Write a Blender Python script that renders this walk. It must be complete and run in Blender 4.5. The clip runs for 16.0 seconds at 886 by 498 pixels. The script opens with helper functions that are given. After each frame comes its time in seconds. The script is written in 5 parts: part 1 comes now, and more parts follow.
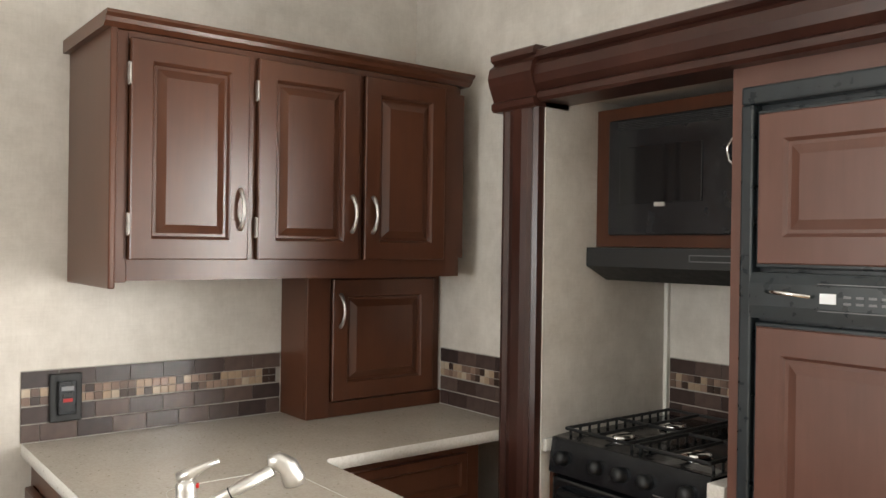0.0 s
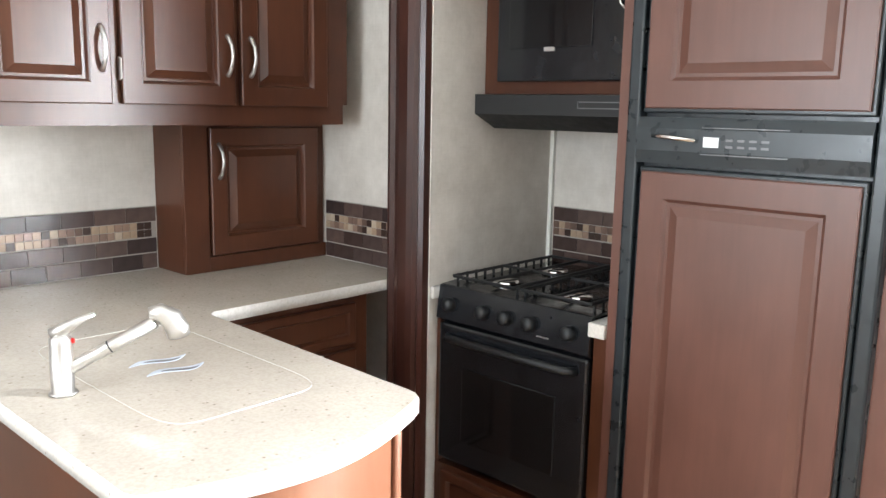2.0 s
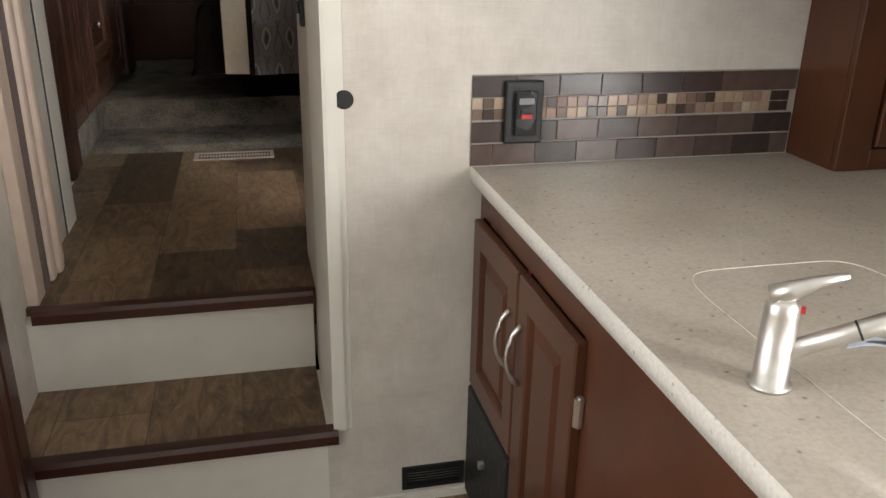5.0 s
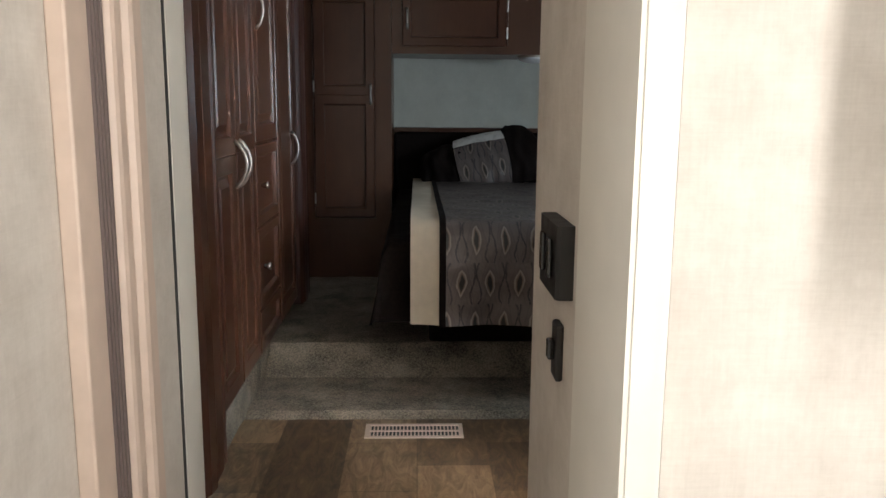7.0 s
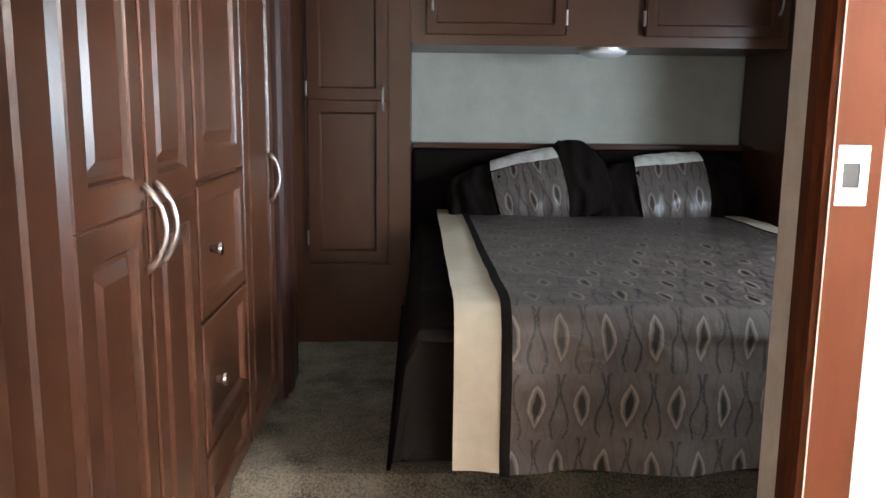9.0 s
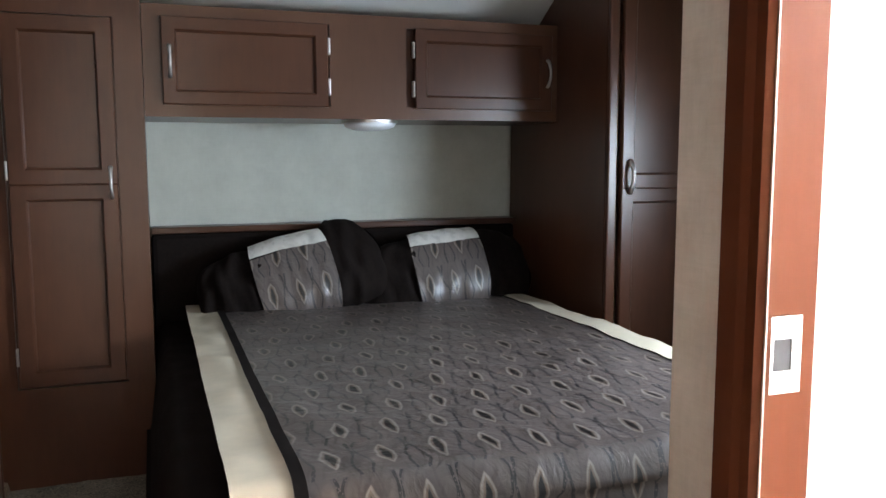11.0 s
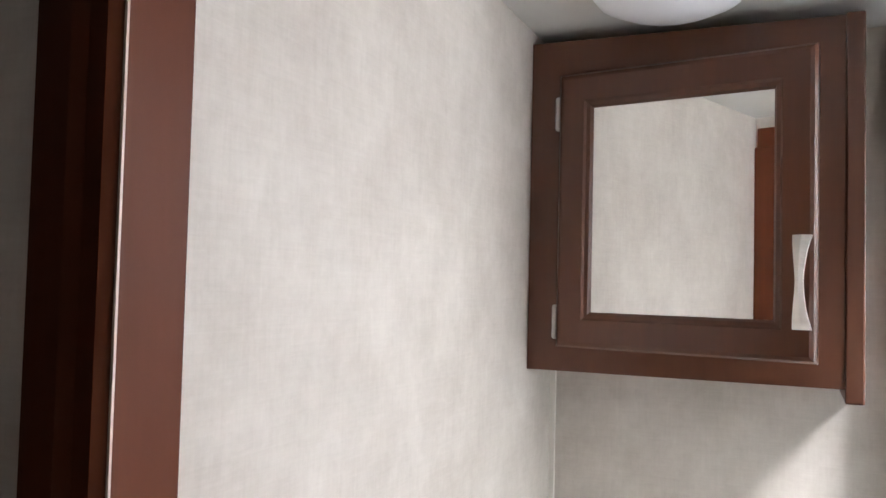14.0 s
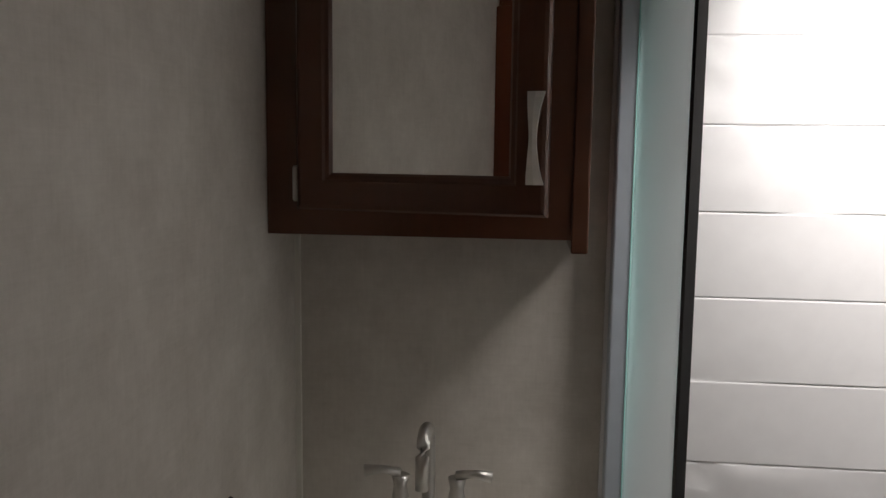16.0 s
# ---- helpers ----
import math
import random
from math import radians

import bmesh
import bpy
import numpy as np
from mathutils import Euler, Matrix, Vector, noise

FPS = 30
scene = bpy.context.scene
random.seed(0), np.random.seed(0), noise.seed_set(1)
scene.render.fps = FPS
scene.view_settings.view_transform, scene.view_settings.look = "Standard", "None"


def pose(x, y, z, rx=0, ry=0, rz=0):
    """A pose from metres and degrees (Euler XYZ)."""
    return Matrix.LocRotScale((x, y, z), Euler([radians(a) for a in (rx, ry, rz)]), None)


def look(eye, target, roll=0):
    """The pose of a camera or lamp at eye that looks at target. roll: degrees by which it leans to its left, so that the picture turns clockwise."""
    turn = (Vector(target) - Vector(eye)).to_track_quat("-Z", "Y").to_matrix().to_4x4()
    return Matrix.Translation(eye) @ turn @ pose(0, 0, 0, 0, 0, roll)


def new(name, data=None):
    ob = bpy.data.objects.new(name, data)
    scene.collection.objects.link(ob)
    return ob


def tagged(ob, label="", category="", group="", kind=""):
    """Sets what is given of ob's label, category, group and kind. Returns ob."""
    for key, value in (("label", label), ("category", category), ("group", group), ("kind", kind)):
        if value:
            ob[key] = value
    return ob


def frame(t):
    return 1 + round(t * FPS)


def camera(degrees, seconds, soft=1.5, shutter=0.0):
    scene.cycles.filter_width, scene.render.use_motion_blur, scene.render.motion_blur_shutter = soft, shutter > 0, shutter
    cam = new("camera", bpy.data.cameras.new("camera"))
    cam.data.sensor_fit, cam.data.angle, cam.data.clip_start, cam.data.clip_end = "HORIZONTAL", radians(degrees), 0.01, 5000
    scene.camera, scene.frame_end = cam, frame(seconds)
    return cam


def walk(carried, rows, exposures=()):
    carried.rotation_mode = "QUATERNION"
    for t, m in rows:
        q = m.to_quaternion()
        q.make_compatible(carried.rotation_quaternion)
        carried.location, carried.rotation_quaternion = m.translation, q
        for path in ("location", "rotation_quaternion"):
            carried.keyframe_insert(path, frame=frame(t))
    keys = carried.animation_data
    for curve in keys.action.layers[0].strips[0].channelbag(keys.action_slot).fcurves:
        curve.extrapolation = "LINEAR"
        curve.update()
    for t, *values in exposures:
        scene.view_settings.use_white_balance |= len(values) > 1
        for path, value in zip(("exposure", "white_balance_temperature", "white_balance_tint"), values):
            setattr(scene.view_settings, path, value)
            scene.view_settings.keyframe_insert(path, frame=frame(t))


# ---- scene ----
cam = camera(56.9, 16.0)
PATH = [
    (0, (0.053, -2.539, 1.464), (1.287, -0.965, 1.458), 0.8),
    (0.5, (0.053, -2.544, 1.467), (1.38, -1.047, 1.458), 0.9),
    (1, (0.051, -2.523, 1.46), (1.449, -1.093, 1.427), 1.2),
    (1.5, (0.061, -2.505, 1.445), (1.5, -1.124, 1.288), 1.0),
    (2, (0.075, -2.488, 1.43), (1.506, -1.133, 1.086), 1.1),
    (2.5, (0.089, -2.453, 1.417), (1.48, -1.119, 0.882), 1.5),
    (3, (0.089, -2.418, 1.395), (1.411, -1.095, 0.686), 2.0),
    (3.5, (0.079, -2.34, 1.365), (1.271, -0.941, 0.577), 2.2),
    (4, (0.105, -2.147, 1.371), (1.054, -0.582, 0.565), 2.0),
    (4.5, (0.119, -1.953, 1.388), (0.77, -0.239, 0.587), 1.7),
    (5, (0.068, -1.718, 1.387), (0.505, 0.093, 0.659), 1.1),
    (5.2, (0.052, -1.639, 1.396), (0.439, 0.21, 0.737), 0.8),
    (7.3, (-0.004, -0.649, 1.569), (0.027, 1.321, 1.223), 0.3),
    (7.5, (-0.002, -0.52, 1.561), (0.015, 1.449, 1.213), 0.2),
    (7.8, (-0.037, -0.304, 1.547), (-0.021, 1.665, 1.198), 0.4),
    (8, (-0.034, -0.176, 1.556), (-0.055, 1.793, 1.206), 0.3),
    (8.2, (-0.061, -0.059, 1.563), (-0.101, 1.909, 1.21), 0.4),
    (10.3, (-0.143, 0.666, 1.66), (0.277, 2.597, 1.354), 0.2),
    (10.5, (-0.16, 0.692, 1.693), (0.316, 2.61, 1.385), -0.0),
    (11, (-0.122, 0.757, 1.698), (0.54, 2.63, 1.469), -0.1),
    (11.5, (-0.08, 0.855, 1.809), (0.809, 2.628, 1.556), -0.0),
    (12, (-0.05, 0.978, 1.961), (1.12, 2.578, 1.692), -0.6),
    (12.5, (-0.008, 1.05, 2.019), (1.379, 2.469, 1.771), 0.0),
    (13, (0.021, 1.017, 2.069), (1.562, 2.282, 1.909), 0.5),
    (13.3, (0.059, 1.005, 2.077), (1.681, 2.172, 2.007), 0.7),
    (13.5, (0.068, 1.008, 2.075), (1.742, 2.1, 2.05), 0.9),
    (14, (0.087, 1.043, 2.039), (1.921, 1.836, 2.122), 1.4),
    (14.5, (0.097, 1.037, 2.035), (2.029, 1.55, 2.114), 0.9),
    (15, (0.122, 1.031, 2.033), (2.093, 1.362, 2.093), 0.8),
    (15.5, (0.136, 1.031, 2.031), (2.12, 1.28, 2.0), 0.6),
    (16, (0.151, 1.036, 2.032), (2.125, 1.252, 1.795), 0.7),
]
walk(cam, [(t, look(a, b, r)) for t, a, b, r in PATH], exposures=[(0, -0.4, 6700, 9), (0.5, -0.3, 6400, 9), (1.0, 0.45, 6100, 8), (1.5, 0.85, 5800, 6), (2.0, 0.3, 6000, 8), (3.0, -0.1, 5800, 8), (3.6, -0.45, 6100, 9), (5.2, -0.65, 6600, 10), (7.3, 0.1, 6800, 11), (8.2, 0.75, 7000, 12), (10.3, 1.5, 6500, 11), (11.5, 1.5, 6800, 12), (12.5, 0.15, 6800, 13), (13.3, -0.4, 6400, 12), (14.5, -1.45, 6300, 12), (15.0, -2.45, 6500, 10), (15.5, -3.05, 6900, 11), (16, -3.5, 7000, 12)])

# ---- world and lights ----
world = bpy.data.worlds.new("sky")
scene.world = world
world.use_nodes = True
wn = world.node_tree.nodes
sky = wn.new("ShaderNodeTexSky")
sky.sky_type = "NISHITA"
sky.sun_disc = False
sky.sun_elevation = radians(40)
sky.sun_rotation = radians(200)
world.node_tree.links.new(sky.outputs[0], wn["Background"].inputs[0])
wn["Background"].inputs[1].default_value = 0.12


def area(name, eye, target, w, h, watts, color=(1, 1, 1), spread=180):
    data = bpy.data.lights.new(name, "AREA")
    data.shape, data.size, data.size_y, data.energy, data.color = "RECTANGLE", w, h, watts, color
    data.spread = radians(spread)
    ob = new(name, data)
    ob.matrix_world = look(eye, target)
    return ob


area("window_light_rear", (1.05, -4.58, 1.45), (0.3, 0, 1.2), 1.5, 0.85, 28, (0.95, 0.98, 1.0))
# added fill that brightens the fridge and cooker fronts; no known source there
area("fill_light_side", (-1.58, -1.3, 1.5), (1.8, -1.6, 1.3), 0.9, 0.8, 52, (0.94, 0.98, 1.0))
area("doorway_light", (2.05, -2.53, 1.15), (-0.1, -0.9, 0.95), 0.28, 1.7, 255, (1.0, 0.985, 0.96))
area("skylight_light", (1.33, 0.42, 2.49), (1.66, 0.02, 1.85), 0.3, 0.4, 130, (0.98, 0.97, 1.0), 160)
area("window_light_bedroom", (1.93, 2.15, 1.64), (0.7, 2.4, 1.45), 0.5, 0.48, 15, (0.68, 0.84, 1.0), 130)


# ---- materials ----
def mat(name):
    m = bpy.data.materials.new(name)
    m.use_nodes = True
    nt = m.node_tree
    return m, nt, nt.nodes["Principled BSDF"]


def mnode(nt, kind, **props):
    n = nt.nodes.new(kind)
    for k, v in props.items():
        n.inputs[k].default_value = v
    return n


def coords(nt, scale=(1, 1, 1)):
    tc = nt.nodes.new("ShaderNodeTexCoord")
    mp = nt.nodes.new("ShaderNodeMapping")
    mp.inputs["Scale"].default_value = scale
    nt.links.new(tc.outputs["Object"], mp.inputs[0])
    return mp.outputs[0]


def ramp(nt, fac, stops):
    r = nt.nodes.new("ShaderNodeValToRGB")
    e = r.color_ramp.elements
    while len(e) < len(stops):
        e.new(0.5)
    for el, (p, c) in zip(e, stops):
        el.position, el.color = p, (*c, 1)
    nt.links.new(fac, r.inputs[0])
    return r.outputs[0]


def bump(nt, b, height, strength=0.2, dist=0.002):
    n = mnode(nt, "ShaderNodeBump", Strength=strength, Distance=dist)
    nt.links.new(height, n.inputs["Height"])
    nt.links.new(n.outputs[0], b.inputs["Normal"])


def wood(name, c0, c1, rough=0.35, grain=(9, 9, 0.8), gloss=0.5, coat=0.0):
    """Stained cabinet wood: blotchy stain, faint long grain, satin lacquer."""
    m, nt, b = mat(name)
    v = coords(nt, tuple(g * 0.7 for g in grain))
    blotch = mnode(nt, "ShaderNodeTexNoise", Scale=3.2, Detail=4.0, Roughness=0.6)
    nt.links.new(coords(nt, (1, 1, 0.6)), blotch.inputs["Vector"])
    fine = mnode(nt, "ShaderNodeTexNoise", Scale=9.0, Detail=5.0, Roughness=0.65, Distortion=0.3)
    nt.links.new(v, fine.inputs["Vector"])
    mix = mnode(nt, "ShaderNodeMath")
    mix.operation = "MULTIPLY_ADD"
    mix.inputs[1].default_value = 0.3
    nt.links.new(fine.outputs[0], mix.inputs[0])
    nt.links.new(blotch.outputs[0], mix.inputs[2])
    info = nt.nodes.new("ShaderNodeObjectInfo")
    vary = mnode(nt, "ShaderNodeMath")
    vary.operation = "MULTIPLY_ADD"
    vary.inputs[1].default_value = 0.15
    nt.links.new(info.outputs["Random"], vary.inputs[0])
    nt.links.new(mix.outputs[0], vary.inputs[2])
    nt.links.new(ramp(nt, vary.outputs[0], ((0.45, c0), (1.0, c1))), b.inputs["Base Color"])
    rr = ramp(nt, blotch.outputs[0], ((0.3, (rough,) * 3), (0.8, (rough + 0.012,) * 3)))
    nt.links.new(rr, b.inputs["Roughness"])
    b.inputs["Specular IOR Level"].default_value = gloss
    b.inputs["Coat Weight"].default_value = coat
    b.inputs["Coat Roughness"].default_value = 0.12
    return m


def plain(name, color, rough=0.5, metal=0.0, vary=0.12, scale=30, bumpy=0.05):
    m, nt, b = mat(name)
    v = coords(nt)
    n = mnode(nt, "ShaderNodeTexNoise", Scale=scale, Detail=4.0)
    nt.links.new(v, n.inputs["Vector"])
    lo = tuple(c * (1 - vary) for c in color)
    hi = tuple(min(1, c * (1 + vary)) for c in color)
    nt.links.new(ramp(nt, n.outputs[0], ((0.3, lo), (0.7, hi))), b.inputs["Base Color"])
    nt.links.new(ramp(nt, n.outputs[0], ((0.3, (max(0.03, rough - 0.05),) * 3), (0.7, (rough + 0.08,) * 3))), b.inputs["Roughness"])
    b.inputs["Metallic"].default_value = metal
    bump(nt, b, n.outputs[0], bumpy, 0.001)
    return m


def linen(name, c0, c1):
    """Wall board with a printed linen weave: short strokes both ways."""
    m, nt, b = mat(name)
    a = mnode(nt, "ShaderNodeTexNoise", Scale=1.0, Detail=6.0, Roughness=0.7, Distortion=0.7)
    c = mnode(nt, "ShaderNodeTexNoise", Scale=1.0, Detail=6.0, Roughness=0.7, Distortion=0.7)
    big = mnode(nt, "ShaderNodeTexNoise", Scale=7.0, Detail=9.0, Roughness=0.72)
    nt.links.new(coords(nt, (14, 14, 260)), a.inputs["Vector"])
    nt.links.new(coords(nt, (170, 170, 14)), c.inputs["Vector"])
    nt.links.new(coords(nt), big.inputs["Vector"])
    add = mnode(nt, "ShaderNodeMath")
    add.operation = "ADD"
    nt.links.new(a.outputs[0], add.inputs[0])
    nt.links.new(c.outputs[0], add.inputs[1])
    half = mnode(nt, "ShaderNodeMath")
    half.operation = "MULTIPLY_ADD"
    half.inputs[1].default_value = 0.17
    nt.links.new(add.outputs[0], half.inputs[0])
    sm = mnode(nt, "ShaderNodeMath")
    sm.operation = "MULTIPLY"
    sm.inputs[1].default_value = 0.66
    nt.links.new(big.outputs[0], sm.inputs[0])
    nt.links.new(sm.outputs[0], half.inputs[2])
    nt.links.new(ramp(nt, half.outputs[0], ((0.35, c0), (0.65, c1))), b.inputs["Base Color"])
    b.inputs["Roughness"].default_value = 0.6
    bump(nt, b, add.outputs[0], 0.06, 0.001)
    return m


def speckle(name, base, spots, rough):
    m, nt, b = mat(name)
    v = coords(nt)
    big = mnode(nt, "ShaderNodeTexNoise", Scale=6.0, Detail=4.0)
    vo = mnode(nt, "ShaderNodeTexVoronoi", Scale=55.0)
    vo2 = mnode(nt, "ShaderNodeTexNoise", Scale=160.0, Detail=2.0)
    for n in (big, vo, vo2):
        nt.links.new(v, n.inputs["Vector"])
    c1 = ramp(nt, big.outputs[0], ((0.3, tuple(x * 0.9 for x in base)), (0.7, base)))
    f = ramp(nt, vo.outputs["Distance"], ((0.1, (1, 1, 1)), (0.2, (0, 0, 0))))
    keep = ramp(nt, vo.outputs["Color"], ((0.55, (0, 0, 0)), (0.6, (1, 1, 1))))
    mul = mnode(nt, "ShaderNodeMath")
    mul.operation = "MULTIPLY"
    nt.links.new(f, mul.inputs[0])
    nt.links.new(keep, mul.inputs[1])
    mx = nt.nodes.new("ShaderNodeMixRGB")
    nt.links.new(mul.outputs[0], mx.inputs[0])
    nt.links.new(c1, mx.inputs[1])
    mx.inputs[2].default_value = (*spots, 1)
    mx2 = nt.nodes.new("ShaderNodeMixRGB")
    mx2.blend_type = "MULTIPLY"
    mx2.inputs[0].default_value = 0.35
    nt.links.new(mx.outputs[0], mx2.inputs[1])
    nt.links.new(ramp(nt, vo2.outputs[0], ((0.35, (0.7, 0.68, 0.64)), (0.6, (1, 1, 1)))), mx2.inputs[2])
    nt.links.new(mx2.outputs[0], b.inputs["Base Color"])
    b.inputs["Roughness"].default_value = rough
    return m


def vinyl(name):
    m, nt, b = mat(name)
    v = coords(nt)
    br = mnode(nt, "ShaderNodeTexBrick", Scale=1.0, **{"Mortar Size": 0.0015, "Brick Width": 0.34, "Row Height": 0.225, "Color1": (0, 0, 0, 1), "Color2": (1, 1, 1, 1), "Mortar": (0.1, 0.1, 0.1, 1)})
    turn = nt.nodes.new("ShaderNodeMapping")
    turn.inputs["Rotation"].default_value = (0, 0, radians(90))
    nt.links.new(v, turn.inputs[0])
    nt.links.new(turn.outputs[0], br.inputs["Vector"])
    n = mnode(nt, "ShaderNodeTexNoise", Scale=1.0, Detail=8.0, Roughness=0.72, Distortion=1.5)
    nt.links.new(coords(nt, (24, 7, 10)), n.inputs["Vector"])
    add = mnode(nt, "ShaderNodeMath")
    add.operation = "MULTIPLY_ADD"
    add.inputs[1].default_value = 0.3
    nt.links.new(br.outputs[0], add.inputs[0])
    nt.links.new(n.outputs[0], add.inputs[2])
    nt.links.new(ramp(nt, add.outputs[0], ((0.4, (0.04, 0.026, 0.016)), (0.62, (0.125, 0.077, 0.042)), (0.9, (0.31, 0.21, 0.12)))), b.inputs["Base Color"])
    b.inputs["Roughness"].default_value = 0.42
    bump(nt, b, n.outputs[0], 0.1, 0.001)
    return m


def shag(name, c0, c1):
    m, nt, b = mat(name)
    v = coords(nt)
    n = mnode(nt, "ShaderNodeTexNoise", Scale=150.0, Detail=5.0, Roughness=0.8)
    n2 = mnode(nt, "ShaderNodeTexNoise", Scale=9.0, Detail=4.0)
    nt.links.new(v, n.inputs["Vector"])
    nt.links.new(v, n2.inputs["Vector"])
    add = mnode(nt, "ShaderNodeMath")
    add.operation = "MULTIPLY_ADD"
    add.inputs[1].default_value = 0.4
    nt.links.new(n2.outputs[0], add.inputs[0])
    nt.links.new(n.outputs[0], add.inputs[2])
    nt.links.new(ramp(nt, add.outputs[0], ((0.55, c0), (0.85, c1))), b.inputs["Base Color"])
    b.inputs["Roughness"].default_value = 0.95
    bump(nt, b, n.outputs[0], 0.9, 0.006)
    return m


def feather(name):
    """Woven comforter cloth: staggered rows of dark tear drops inside pale rings."""
    m, nt, b = mat(name)
    tc = nt.nodes.new("ShaderNodeTexCoord")
    sep = nt.nodes.new("ShaderNodeSeparateXYZ")
    nt.links.new(tc.outputs["UV"], sep.inputs[0])

    def op(kind, a, c=None, d=None):
        n = nt.nodes.new("ShaderNodeMath")
        n.operation = kind
        for i, q in enumerate((a, c, d)):
            if q is None:
                continue
            if isinstance(q, (int, float)):
                n.inputs[i].default_value = q
            else:
                nt.links.new(q, n.inputs[i])
        return n.outputs[0]

    px, py = 0.105, 0.155
    u, v = sep.outputs[0], sep.outputs[1]
    rown = op("FLOOR", op("DIVIDE", v, py))
    odd = op("MODULO", op("ABSOLUTE", rown), 2.0)
    us = op("ADD", op("DIVIDE", u, px), op("MULTIPLY", odd, 0.5))
    fu = op("SUBTRACT", op("FRACT", us), 0.5)
    fv = op("SUBTRACT", op("FRACT", op("DIVIDE", v, py)), 0.5)
    wob = mnode(nt, "ShaderNodeTexNoise", Scale=14.0)
    nt.links.new(tc.outputs["UV"], wob.inputs["Vector"])
    fu = op("ADD", fu, op("MULTIPLY", op("SUBTRACT", wob.outputs[0], 0.5), 0.25))
    width = op("MULTIPLY_ADD", fv, 0.35, 1.0)
    dx = op("MULTIPLY", op("DIVIDE", fu, width), 3.1)
    dy = op("MULTIPLY", fv, 2.3)
    r = op("ADD", op("MULTIPLY", op("ABSOLUTE", dx), 1.0), op("MULTIPLY", op("MULTIPLY", dy, dy), 0.85))
    col = ramp(nt, r, ((0.0, (0.01, 0.007, 0.007)), (0.2, (0.014, 0.01, 0.01)), (0.25, (0.13, 0.09, 0.068)), (0.33, (0.15, 0.11, 0.085)), (0.4, (0.25, 0.212, 0.19)), (0.46, (0.235, 0.198, 0.172)), (0.55, (0.085, 0.064, 0.058)), (1.0, (0.11, 0.085, 0.077))))
    wave = op("SINE", op("MULTIPLY_ADD", op("ABSOLUTE", fu), 26.0, op("MULTIPLY", fv, 9.0)))
    vein = ramp(nt, wave, ((0.7, (1, 1, 1)), (0.95, (0.45, 0.42, 0.42))))
    tail = op("ABSOLUTE", op("SUBTRACT", op("SUBTRACT", op("ABSOLUTE", fu), 0.4), op("MULTIPLY", op("SINE", op("MULTIPLY", fv, 6.0)), 0.08)))
    fleck = mnode(nt, "ShaderNodeTexVoronoi", Scale=170.0)
    nt.links.new(tc.outputs["UV"], fleck.inputs["Vector"])
    tl = op("MULTIPLY", op("LESS_THAN", tail, 0.03), op("GREATER_THAN", fleck.outputs["Distance"], 0.3))
    mt = nt.nodes.new("ShaderNodeMixRGB")
    nt.links.new(tl, mt.inputs[0])
    nt.links.new(col, mt.inputs[1])
    mt.inputs[2].default_value = (0.03, 0.025, 0.026, 1)
    col = mt.outputs[0]
    mx = nt.nodes.new("ShaderNodeMixRGB")
    mx.blend_type = "MULTIPLY"
    mx.inputs[0].default_value = 0.28
    nt.links.new(col, mx.inputs[1])
    nt.links.new(vein, mx.inputs[2])
    nt.links.new(mx.outputs[0], b.inputs["Base Color"])
    b.inputs["Roughness"].default_value = 0.36
    b.inputs["Specular IOR Level"].default_value = 0.7
    n = mnode(nt, "ShaderNodeTexNoise", Scale=16.0, Detail=6.0, Distortion=0.8)
    nt.links.new(tc.outputs["UV"], n.inputs["Vector"])
    bump(nt, b, n.outputs[0], 0.5, 0.012)
    return m


WOOD = wood("cherry_wood", (0.05, 0.0172, 0.0088), (0.1, 0.0372, 0.0192), 0.28, gloss=0.4)
WOOD_LIGHT = wood("cherry_veneer", (0.145, 0.058, 0.031), (0.2, 0.087, 0.049), 0.26, coat=0.5)
WOOD_MID = wood("brown_face_frame", (0.07, 0.027, 0.0135), (0.12, 0.05, 0.026), 0.3)
WOOD_DARK = wood("dark_moulding", (0.03, 0.0105, 0.0075), (0.07, 0.025, 0.017), 0.32)
WOOD_FRIDGE = wood("fridge_panel_wood", (0.08, 0.035, 0.025), (0.15, 0.068, 0.05), 0.36, (8, 8, 0.7))
WALL = linen("cream_wall_board", (0.49, 0.45, 0.4), (0.68, 0.64, 0.585))
WALL_BED = linen("pale_wall_board", (0.5, 0.51, 0.45), (0.62, 0.63, 0.56))
WHITE = plain("white_board", (0.72, 0.7, 0.64), 0.45, 0, 0.04, 12, 0.03)
CEIL = plain("ceiling_board", (0.7, 0.7, 0.67), 0.6, 0, 0.04, 8, 0.04)
COUNTER = speckle("stone_counter", (0.54, 0.485, 0.42), (0.31, 0.26, 0.21), 0.12)
COUNTER_EDGE = speckle("stone_counter_edge", (0.72, 0.69, 0.64), (0.45, 0.41, 0.36), 0.2)
BLACK = plain("black_appliance", (0.012, 0.013, 0.015), 0.16, 0, 0.2, 20, 0.02)
BLACK_MATTE = plain("black_plastic", (0.009, 0.0095, 0.01), 0.5, 0, 0.2, 40, 0.05)
FRIDGE_BLACK = plain("black_fridge_trim", (0.02, 0.026, 0.03), 0.3, 0, 0.15, 30, 0.03)
GLASS_DARK = plain("dark_glass", (0.008, 0.009, 0.01), 0.05, 0, 0.05, 5, 0.0)
NICKEL = plain("brushed_nickel", (0.62, 0.6, 0.57), 0.4, 1, 0.06, 60, 0.02)
CHROME = plain("chrome", (0.78, 0.77, 0.75), 0.1, 1, 0.04, 40, 0.0)
PALE_METAL = plain("pale_aluminium", (0.5, 0.56, 0.62), 0.38, 0.4, 0.04, 30, 0.02)
WOOD_CASING = wood("casing_wood", (0.062, 0.018, 0.0085), (0.098, 0.03, 0.0145), 0.5, gloss=0.05)
